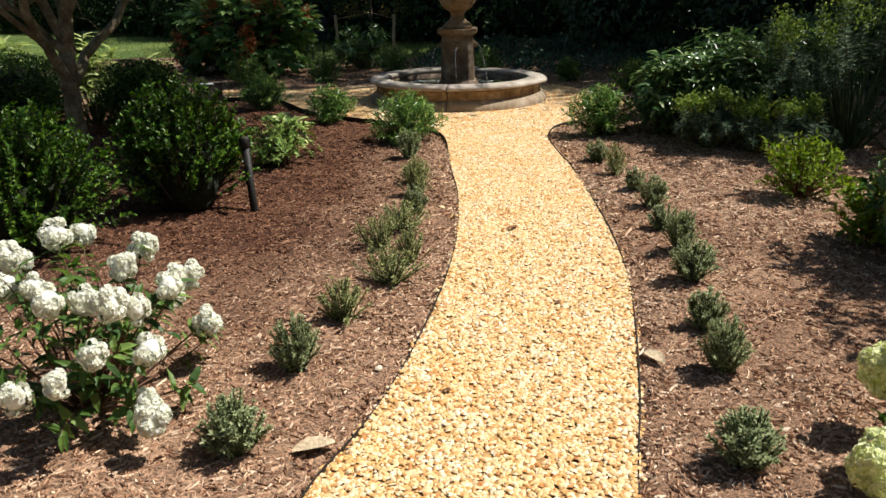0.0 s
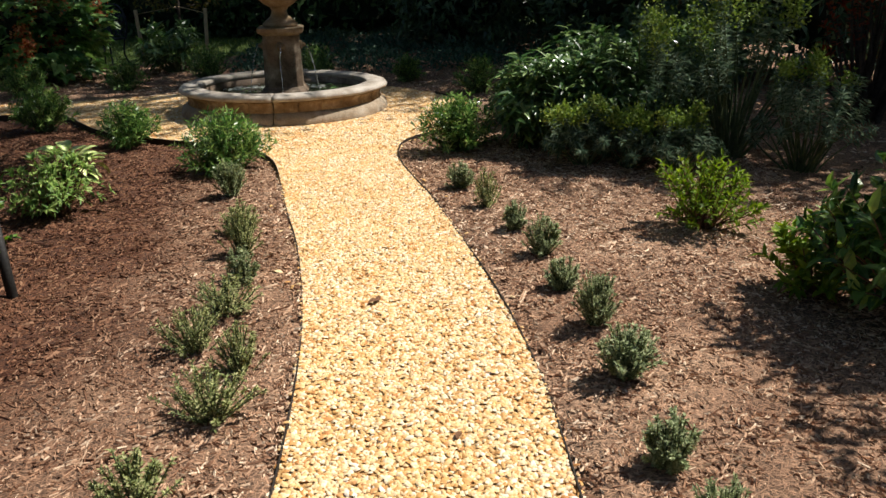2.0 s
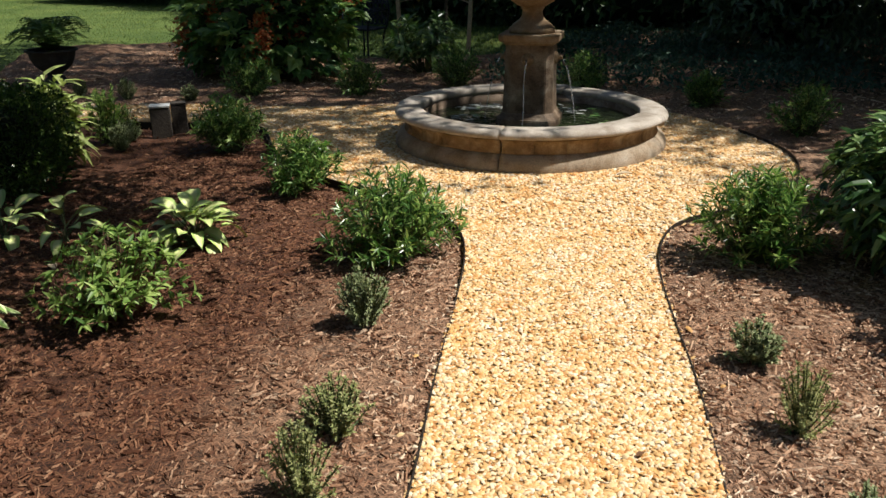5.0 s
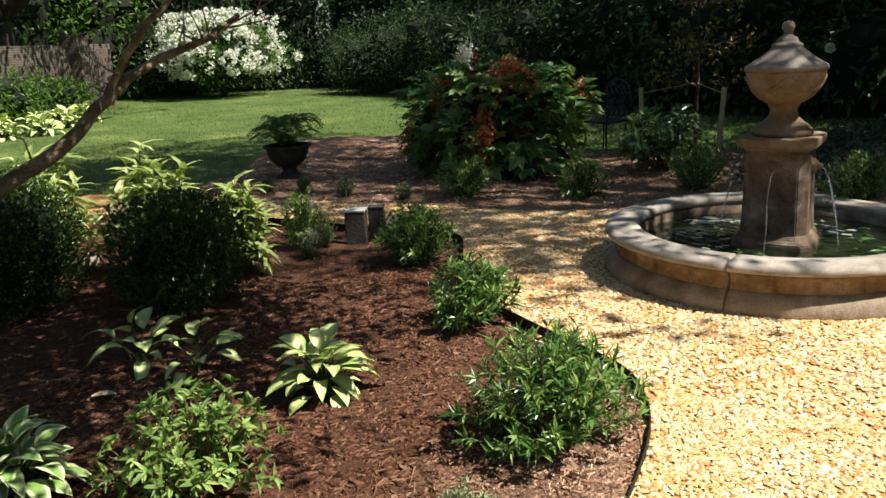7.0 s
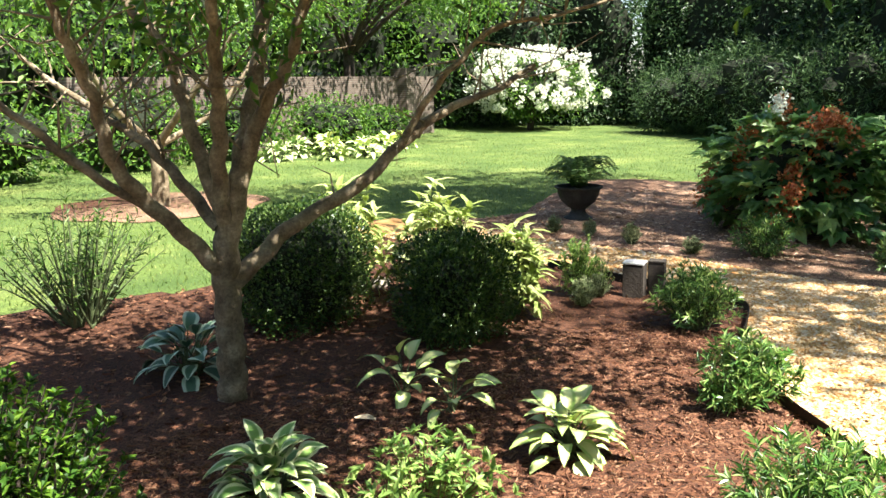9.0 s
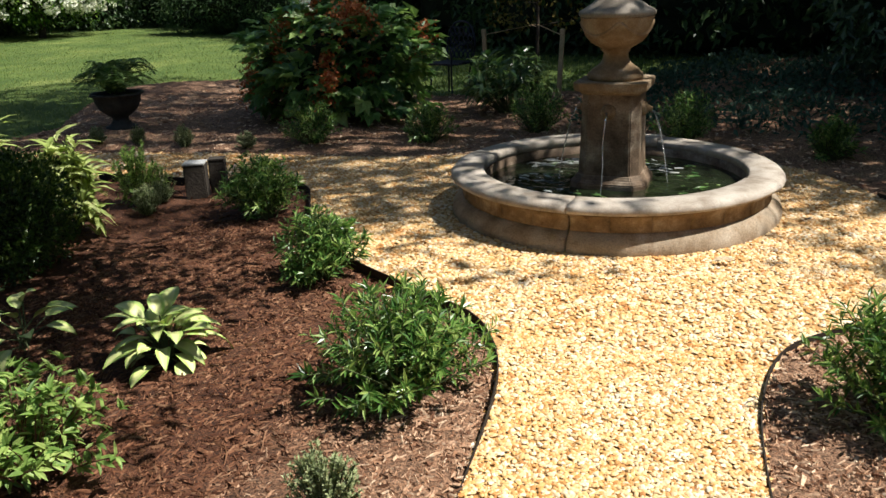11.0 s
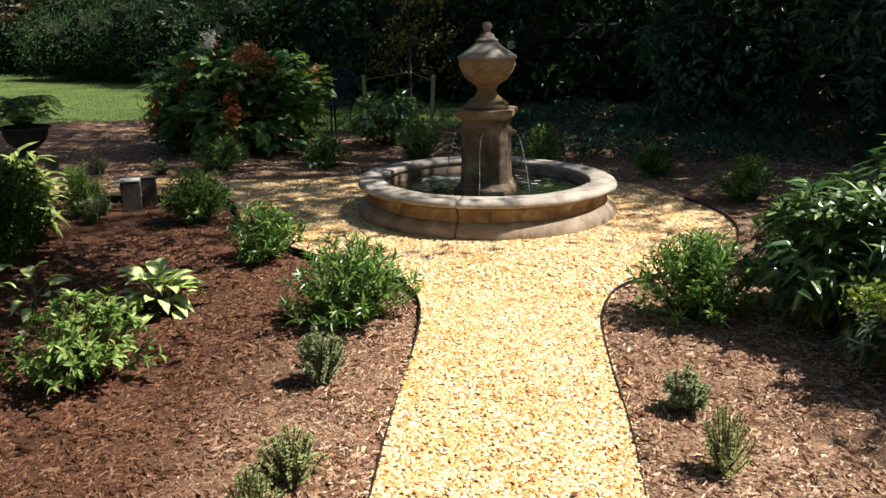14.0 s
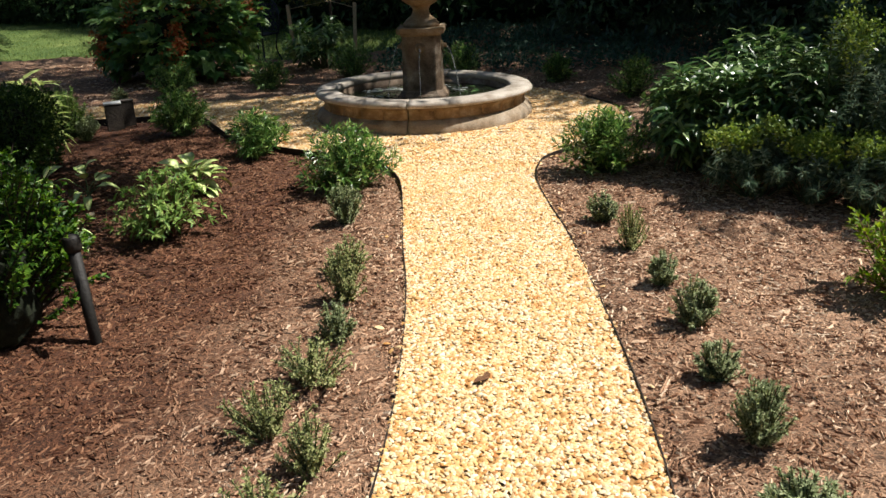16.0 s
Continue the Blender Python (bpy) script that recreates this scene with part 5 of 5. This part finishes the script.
for pts, r0, r1 in BOUGHS[1:]:
    line = smooth_line(pts, 7)
    for j in range(17):
        s = line[rng.integers(len(line) // 3, len(line))]
        d = unit(rng.normal(0, 1, 3) + [0, 0, 0.7])
        e = s + d * rng.uniform(0.2, 0.6)
        tw.append(np.array([s, (s + e) / 2 + rng.normal(0, 0.03, 3), e]))
        if j < 5 and e[2] > 1.75 and e[1] < -2.2:
            P.append(e + rng.normal(0, 0.10, (26, 3)))
part("twiggage", tri_mesh("twigs", *tubes(tw, [(0.007, 0.002)] * len(tw), 4), M_BARK), tree)
# crown shifted east of the trunk so its shade lands on the left bed
crown = rng.normal(0, 1, (700, 3)) * [0.85, 1.25, 0.42] + [-1.15, -3.5, 2.95]
# extra unseen clumps, added to shade the boxwood and the soil beside it
crown = np.concatenate([crown, rng.normal(0, 1, (40, 3)) * [0.32, 0.30, 0.2] + [-1.45, -1.95, 2.85], rng.normal(0, 1, (38, 3)) * [0.38, 0.36, 0.2] + [-0.35, -2.15, 2.85]])
for c in crown:
    if c[2] > 2.25 and c[0] < 0.45 and -6.0 < c[1] < (-1.35 if -1.9 < c[0] < 0.2 else -2.2):
        P.append(c + rng.normal(0, 0.13, (40, 3)))
P = np.concatenate(P)
v, f = leaves(P, unit(rng.normal(0, 1, P.shape) + [0, 0, -0.3]), unit(rng.normal(0, 0.6, P.shape) + [0, 0, 1]), rng.uniform(0.06, 0.10, len(P)), rng.uniform(0.03, 0.048, len(P)), 0.2)
part("crown", tri_mesh("crown", v, f, L_TREE), tree)
for ob in tree.children:
    ob.location = (2.87, 3.96, 0)

# ---- staked sapling, iron chair ----
sap = thing("sapling", (-1.98, 5.2, -0.04), "young staked tree with sparse amber leaves", "tree")
rng = np.random.default_rng(71)
tp = [np.array([[0, 0, -0.02], [0.02, 0.01, 0.8], [0, 0.03, 1.7], [0.02, 0, 3.0]])]
P = []
for j in range(34):
    z = rng.uniform(0.7, 3.0)
    a = rng.uniform(0, 6.28)
    e = np.array([math.cos(a) * 0.7, math.sin(a) * 0.7, rng.uniform(0.0, 0.35)]) * rng.uniform(0.5, 1.1)
    tp.append(np.array([[0.01, 0.01, z], [*(0.5 * e[:2]), z + 0.6 * e[2]], [e[0], e[1], z + e[2]]]))
    P += [np.array([e[0] * q, e[1] * q, z + e[2] * q]) + rng.normal(0, 0.07, (14, 3)) for q in (0.45, 0.75, 1.0)]
part("trunk", tri_mesh("trunk", *tubes(tp[:1], [(0.03, 0.012)], 8), M_DARKBARK, True), sap)
part("branchwork", tri_mesh("branchwork", *tubes(tp[1:], [(0.008, 0.003)] * 34, 4), M_DARKBARK), sap)
P = np.concatenate(P)
v, f = leaves(P, unit(rng.normal(0, 1, P.shape) + [0, 0, -0.6]), ball_points(len(P), rng), 0.075, 0.04, 0.2)
part("crown", tri_mesh("crown", v, f, L_AMBER), sap)
for (x, y), h, tip in (((-2.46, 4.60), 0.93, 3), ((-1.44, 4.24), 0.95, -3)):
    st = thing("wooden_stake", (x, y, -0.05), "pale wooden tree stake driven into the ground", "stake", "tree stakes")
    part("stake", box_mesh("stake", 0.05, 0.05, h, M_STAKE, 0.004, z0=-0.05), st)
    st.rotation_euler = (0, radians(-tip), 0)
tie = tagged(new("tree_tie", tri_mesh("tree_tie", *tubes([np.array([[-2.50, 4.60, 0.76], [-1.99, 5.18, 0.84]]), np.array([[-1.41, 4.24, 0.78], [-1.96, 5.18, 0.84]])], [(0.006, 0.006)] * 2, 5), M_STAKE)),
             "thin cord tying the sapling to its stakes", "cord")

chair = thing("iron_chair", (-3.06, 4.80, -0.05), "blue-black cast iron garden chair with openwork back", "chair")
for x, y in ((-0.2, -0.2), (0.2, -0.2), (-0.2, 0.2), (0.2, 0.2)):
    part("leg", tri_mesh("leg", *tubes([smooth_line([(x * 1.15, y * 1.15, 0), (x * 0.9, y * 0.9, 0.2), (x, y, 0.42)])], [(0.012, 0.014)], 6), M_IRON, True), chair)
part("seat", box_mesh("seat", 0.46, 0.46, 0.025, M_IRON, 0.008, z0=0.42), chair)
bars = [smooth_line([(-0.22, 0.21, 0.43), (-0.24, 0.25, 0.7), (-0.15, 0.27, 0.9), (0, 0.27, 0.95), (0.15, 0.27, 0.9), (0.24, 0.25, 0.7), (0.22, 0.21, 0.43)])]
part("back_frame", tri_mesh("back_frame", *tubes(bars, [(0.014, 0.014)], 7), M_IRON, True), chair)
scroll = []
for i in range(5):
    for j in range(4):
        a = np.linspace(0, 2 * np.pi, 11)
        scroll.append(np.stack([-0.16 + 0.08 * i + 0.036 * np.cos(a), 0.235 + 0.01 * j + 0 * a, 0.52 + 0.105 * j + 0.048 * np.sin(a)], 1))
part("backrest", tri_mesh("backrest", *tubes(scroll, [(0.013, 0.013)] * len(scroll), 5), M_IRON, True), chair, "", "stuff")
arm = [smooth_line([(s * 0.22, 0.22, 0.66), (s * 0.26, 0.0, 0.68), (s * 0.24, -0.2, 0.64), (s * 0.22, -0.22, 0.44)]) for s in (-1, 1)]
for q in arm:
    part("armrest", tri_mesh("armrest", *tubes([q], [(0.012, 0.012)], 6), M_IRON, True), chair)
chair.rotation_euler.z = radians(-20)


# ---- far garden: wall, flowering viburnum, hostas, hedges, big trees (most added for shade) ----
def wall_piece(name, a, b, h, th, label):
    a, b = np.array(a), np.array(b)
    ln = float(np.linalg.norm(b - a))
    ob = tagged(new(name, box_mesh(name, ln, th, h, M_BRICK, 0.01, z0=-0.1)), label, "wall", kind="structure")
    ob.location = (*((a + b) / 2), 0)
    ob.rotation_euler.z = math.atan2(*(b - a)[::-1])
    return ob


wall_piece("wall_west", (-17.6, -1.5), (-22.6, 11.5), 2.0, 0.3, "old red brick garden wall beyond the lawn")
wall_piece("wall_pier", (-21.65, 9.55), (-21.95, 10.15), 2.25, 0.6, "square brick pier in the garden wall")


def cloud(name, at, label, category, lumps, k, ln, wd, leaf, trunk=None, trunk_mat=None, core=True, seed=1, full=False, z=-0.05, group="", boxy=0.1, rough=0.16):
    """A tree or hedge mass: several uneven leafy bodies; lumps: rows of x, y, z, width, depth, height."""
    rng = np.random.default_rng(seed)
    ob = thing(name, (*at, z), label, category, group)
    sets, cores = [], []
    tot = sum(q[3] * q[5] + q[4] * q[5] + q[3] * q[4] for q in lumps)
    for i, (x, y, zz, w, d, h) in enumerate(lumps):
        kk = int(k * (w * h + d * h + w * d) / tot)
        p, n = lump(rng, kk, w, d, h, boxy, rough, seed + i * 1.3)
        p = p - n * (rng.uniform(0, 1, (kk, 1)) ** 1.5) * min(w, d, h) * 0.22 + [x, y, zz]
        dirs = unit(n * 0.6 + rng.normal(0, 0.6, p.shape) + [0, 0, -0.1])
        sets.append(leaves(p, dirs, unit(n * 0.6 + [0, 0, 0.6] + rng.normal(0, 0.4, p.shape)), ln * rng.uniform(0.6, 1.3, kk), wd * rng.uniform(0.6, 1.3, kk), 0.2, full))
        if core:
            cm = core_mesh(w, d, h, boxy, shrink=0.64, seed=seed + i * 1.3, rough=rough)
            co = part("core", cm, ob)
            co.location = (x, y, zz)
    v, f = merge(sets)
    v[:, 2] = np.maximum(v[:, 2], 0.01)
    part("crown", tri_mesh("crown", v, f, leaf), ob)
    if trunk:
        part("trunk", tri_mesh("trunk", *tubes([smooth_line(t) for t, *_ in trunk], [(a, b) for _, a, b in trunk], 10), trunk_mat or M_DARKBARK, True), ob)
    return ob, rng


vib, rng = cloud("viburnum", (-20.85, 14.65), "umbrella-shaped viburnum covered in white blossom", "viburnum", [(0, 0, 0.40, 3.9, 3.6, 2.25)], 5200, 0.12, 0.07, L_TREE,
                 [([(0, 0, 0), (0.1, 0, 0.7), (0, 0, 1.5)], 0.12, 0.09), ([(0, 0, 0.6), (0.8, 0.3, 1.3), (1.5, 0.2, 2.0)], 0.08, 0.03), ([(0, 0, 0.6), (-0.8, 0.3, 1.3), (-1.5, -0.2, 2.0)], 0.08, 0.03)], seed=81)
p, n = lump(rng, 2400, 4.0, 3.7, 2.3, 0.1, 0.16, 81)
p = p[p[:, 2] > 0.3] + [0, 0, 0.40]
sets = []
for c in p[:520]:
    q = ball_points(14, rng)
    sets.append(leaves(c + q * 0.07, unit(q + rng.normal(0, 0.5, q.shape)), q, 0.10, 0.09, 0.1))
part("bloom", tri_mesh("blossoms", *merge(sets), L_WHITE), vib, "white flower clusters", "stuff")

for i, (x, y, s) in enumerate(((-16.1, 4.8, 1.9), (-15.6, 3.7, 1.8), (-16.6, 5.8, 1.8), (-16.2, 2.6, 1.8), (-17.2, 4.4, 2.0), (-17.4, 6.8, 1.9), (-16.9, 3.4, 1.9), (-15.4, 4.5, 1.6))):
    hosta((x, y), "big pale hosta in the border before the wall", M_HOSTALIME if i % 3 else M_HOSTA, 40, s, 90 + i, -0.05)
for i, (x, y, w, h) in enumerate(((-18.6, 5.2, 2.2, 1.4), (-17.6, 2.2, 2.4, 1.5), (-19.6, 7.4, 2.0, 1.1), (-16.6, -0.4, 2.6, 1.8), (-15.8, -3.2, 2.6, 1.6))):
    cloud("border_shrub", (x, y), "leafy green border shrub before the brick wall", "shrub", [(0, 0, 0, w, w, h)], 1800, 0.13, 0.06, L_TREE, seed=100 + i, group="border shrubs")
small, rng = cloud("small_tree", (-10.9, -1.75), "small bare-branched tree standing in a mulch ring on the lawn", "tree", [(0, 0, 1.9, 4.0, 4.0, 1.6)], 4200, 0.09, 0.05, L_TREE,
                   [([(0, 0, -0.05), (0.05, 0, 0.5), (0, 0, 0.9)], 0.13, 0.10), ([(0, 0, 0.85), (0.6, 0.3, 1.5), (1.2, 0.8, 2.4)], 0.06, 0.03), ([(0, 0, 0.85), (-0.5, -0.5, 1.5), (-0.9, -1.0, 2.4)], 0.06, 0.03),
                    ([(0, 0, 0.85), (0.2, 0.9, 1.4), (0.3, 1.6, 2.3)], 0.05, 0.03), ([(0, 0, 0.85), (0.5, -0.7, 1.5), (1.0, -1.2, 2.3)], 0.05, 0.03)], M_BARK, core=False, seed=111)
ring_bm = bmesh.new()
bmesh.ops.create_circle(ring_bm, cap_ends=True, segments=40, radius=1.5)
for v in ring_bm.verts:
    v.co *= 1 + 0.08 * math.sin(v.co.x * 4) * math.cos(v.co.y * 5)
rg = tagged(new("mulch_ring", bm_mesh("mulch_ring", ring_bm, M_SOIL)), "round patch of bark mulch under the small tree", "mulch", kind="structure")
rg.location = (-10.9, -1.75, -0.03)
for k_, (x, y) in enumerate(((-4.62, -2.2), (-4.45, -2.05))):
    bm = bmesh.new()
    bmesh.ops.create_icosphere(bm, subdivisions=2, radius=0.09)
    for v in bm.verts:
        v.co *= 1 + 0.2 * noise.noise(v.co * 14 + Vector((k_, 0, 0)))
        v.co.z *= 0.7
    ob = tagged(new("field_stone", bm_mesh("field_stone", bm, M_ROCK, True)), "rounded tan field stone lying in the mulch", "stone")
    ob.location = (x, y, 0.05)

for i, (x, y, w, h) in enumerate(((-15.6, 16.0, 2.8, 2.1), (-13.9, 15.6, 3.0, 2.5), (-12.0, 15.0, 3.2, 2.7), (-9.9, 13.8, 3.0, 2.7), (-7.6, 11.8, 2.6, 2.5))):
    cloud("conifer_shrub", (x, y), "soft feathery green conifer shrub before the tall hedge", "conifer", [(0, 0, -0.1, w, w * 0.8, h), (0.5, -0.2, 0.0, w * 0.6, w * 0.5, h * 0.8)], 5200, 0.13, 0.030, L_CONIFER, seed=230 + i, group="conifer shrubs", rough=0.2)
HEDGE = [(-24.5, 14.5), (-23, 18), (-20, 20), (-16.5, 19), (-13, 17.5), (-10, 15.5), (-7.5, 13.5), (-5, 12), (-2.5, 10.8), (0.2, 10.2), (3, 10.4), (6, 9.5), (8.4, 7)]
for i, (x, y) in enumerate(HEDGE):
    w = 4.6 + 0.5 * math.sin(i * 2.3)
    cloud("evergreen_hedge", (x, y), "dense dark evergreen hedge bush behind the garden", "hedge", [(0, 0, -0.2, w, 2.8, 2.6 + 0.5 * math.cos(i * 1.7)), (0.3, 1.6, 0.0, w * 1.15, 3.0, 6.4)], 9000, 0.20, 0.09,
          L_DARK, seed=120 + i, group="evergreen hedge", boxy=0.35, rough=0.10)
for i, (x, y, w, h) in enumerate(((2.7, 5.6, 2.6, 2.5), (5.0, 3.6, 2.8, 2.8), (6.4, 0.6, 2.8, 3.0), (6.8, -2.6, 2.6, 2.8), (7.0, -5.8, 2.8, 3.0), (6.6, -9.0, 2.8, 3.0), (4.6, 0.6, 1.4, 0.9))):
    cloud("dark_shrub", (x, y), "tall dark glossy evergreen shrub in deep shade", "shrub", [(0, 0, 0.0, w, w, h)], 3800, 0.155, 0.062, L_GLOSS, seed=150 + i, group="dark evergreens")
for i, (x, y) in enumerate(((-25.5, 20), (-27.5, 16.5), (-26.5, 13), (-26, 9), (-25, 4), (-23, -1), (-22, -6), (-20, -11), (-14, -15), (-8, -17), (-2, -18), (4, -17), (8, -13))):
    cloud("boundary_hedge", (x, y), "tall green boundary hedge closing the garden", "hedge", [(0, 0, -0.3, 6.6, 6.6, 7.0)], 4500 if i < 8 else 1800, 0.24, 0.11, L_DARK if i > 7 or i < 2 else L_TREE, seed=170 + i, group="boundary hedge", boxy=0.3)


def shade_tree(at, label, height, spread, seed, clumps=26, k=9000, low=4.2, lean=(0, 0), clump=(0.9, 1.7), leaf=0.15, girth=1.0):
    """A tall tree: trunk, limbs and an open crown of clumps."""
    rng = np.random.default_rng(seed)
    cl = []
    limbs = [([(0, 0, -0.1), (0.1, 0, 0.47 * low), (0, 0.1, low)], 0.24 * girth, 0.16 * girth)]
    for i in range(clumps):
        a, r = rng.uniform(0, 6.28), spread * math.sqrt(rng.uniform(0, 1))
        z = low + (height - low) * rng.uniform(0.1, 1.0) * (1 - 0.35 * r / spread)
        s = rng.uniform(*clump)
        c = (r * math.cos(a) + lean[0], r * math.sin(a) + lean[1], z)
        cl.append((c[0], c[1], c[2] - s / 2, s * 1.5, s * 1.5, s * 0.8))
        if i % 3 == 0:
            limbs.append(([(0, 0.05, low - 0.8), (c[0] * 0.5, c[1] * 0.5, (low + z) / 2), c], 0.09 * girth, 0.03 * girth))
    cloud("shade_tree", at, label, "tree", cl, k, leaf, leaf / 2, L_TREE, limbs, core=False, seed=seed, group="tall shade trees")


# all but the wall trees stay out of view, added to cast shade
shade_tree((4.9, 3.5), "unseen very tall leafy tree added for shade over the dark shrubs", 13, 2.45, 201, 34, 10500, low=8.6, lean=(-2.65, -0.85))
shade_tree((5.2, 4.9), "unseen tall leafy tree added for shade over the dark shrubs", 10, 3.3, 202, 38, 19000)
shade_tree((2.75, 5.75), "unseen tall leafy tree added for shade, rising from the dark shrubs", 12, 2.8, 206, 32, 18000, low=7.2, lean=(-5.3, -1.5))
shade_tree((1.2, 12.2), "unseen tall leafy tree added for shade, reaching over the hedge", 10.5, 3.3, 217, 34, 14000, lean=(0, -3.5))
shade_tree((7.4, -1.35), "unseen tall leafy tree added for shade over the dark shrubs", 6.6, 1.75, 219, 18, 8500, low=4.0, lean=(-0.2, 0.0))
shade_tree((7.4, 7.2), "unseen tall leafy tree added for shade over the dark shrubs", 11, 3.8, 203, 44, 24000)
shade_tree((3.4, 11.0), "unseen tall leafy tree added for shade behind the hedge", 11, 3.8, 204, 34, 13000)
shade_tree((7.9, 1.5), "unseen tall leafy tree added for shade over the dark shrubs", 8.6, 2.6, 205, 30, 13500, lean=(-1.0, 0.6))
shade_tree((4.75, -7.3), "unseen low branching leafy tree added for shade over the mulch bed", 2.75, 0.85, 220, 15, 3400, low=1.95, lean=(-0.5, 0.70), clump=(0.3, 0.55), leaf=0.11, girth=0.35)
shade_tree((5.3, 2.7), "unseen slender leafy tree added for shade, arching towards the fountain", 8.0, 0.95, 221, 8, 1150, low=6.0, lean=(-2.3, -2.05), clump=(0.7, 1.2))
shade_tree((-0.5, 12.8), "unseen tall leafy tree added for shade behind the hedge", 11, 3.8, 209, 34, 14000)
shade_tree((-22.6, 8.2), "leafy tree overhanging the brick wall", 7.5, 3.6, 213, 30, 9000, low=3.4, lean=(3.6, 0))
shade_tree((-20.6, 1.5), "leafy tree overhanging the brick wall", 7.5, 3.4, 215, 28, 8000, low=3.4, lean=(3.2, 0))

# white magnolia-like bloom on the hedge
bl = thing("white_bloom", (-0.89, 8.85, 1.12), "single white bloom against the dark hedge", "flower")
rng = np.random.default_rng(301)
q = ball_points(40, rng) * 0.04
part("petals", tri_mesh("petals", *leaves(q * 0.6, unit(q + [0, -0.02, 0.02]), ball_points(40, rng), 0.075, 0.055, 0.1, True), L_WHITE), bl)

# fallen leaves near the path
leaf_bm = bmesh.new()
lv = []
for i in range(7):
    t = i / 6
    hw = 0.030 * math.sin(math.pi * (0.06 + 0.88 * t)) + 0.002
    lv.append([leaf_bm.verts.new((0.12 * (t - 0.5), s * hw, 0.012 * abs(s) + 0.012 * math.sin(t * 3) + 0.006)) for s in (-1, 0, 1)])
for a, b in zip(lv, lv[1:]):
    for j in range(2):
        leaf_bm.faces.new((a[j], a[j + 1], b[j + 1], b[j]))
leaf_me = bm_mesh("fallen_leaf", leaf_bm, M_DRYLEAF, True)
brown_me = leaf_me.copy()
brown_me.materials.clear()
brown_me.materials.append(surface("curled brown leaf", [(0.3, (0.12, 0.05, 0.02)), (0.7, (0.26, 0.13, 0.06))], 14, 90, 0.8, 0.4))
for x, y, a, s in ((0.68, -5.59, 30, 0.55), (0.70, -5.55, 100, 0.4), (0.90, -6.73, 70, 0.35), (0.45, -7.6, 10, 0.3), (0.95, -4.4, 50, 0.3)):
    ob = tagged(new("brown_leaf", brown_me), "small curled brown leaf on the gravel", "leaf", "brown leaves")
    ob.matrix_basis = pose(x, y, 0.012, 0, 0, a) @ Matrix.Scale(s, 4)
for x, y, a, s in ((1.24, -7.30, 120, 1.0), (0.06, -8.02, 25, 1.15), (0.80, -1.14, 20, 0.9), (-2.2, -3.55, 40, 0.9), (-1.9, -3.45, 140, 0.7), (-1.05, -6.4, 60, 0.5)):
    ob = tagged(new("fallen_leaf", leaf_me), "dry pale tan fallen leaf on the ground", "leaf", "fallen leaves")
    z = 0.02 if x == 0.80 else float(mulch_height(np.array([x]), np.array([y]))[0]) + 0.006
    ob.matrix_basis = pose(x, y, z, 0, 0, a) @ Matrix.Scale(s, 4)
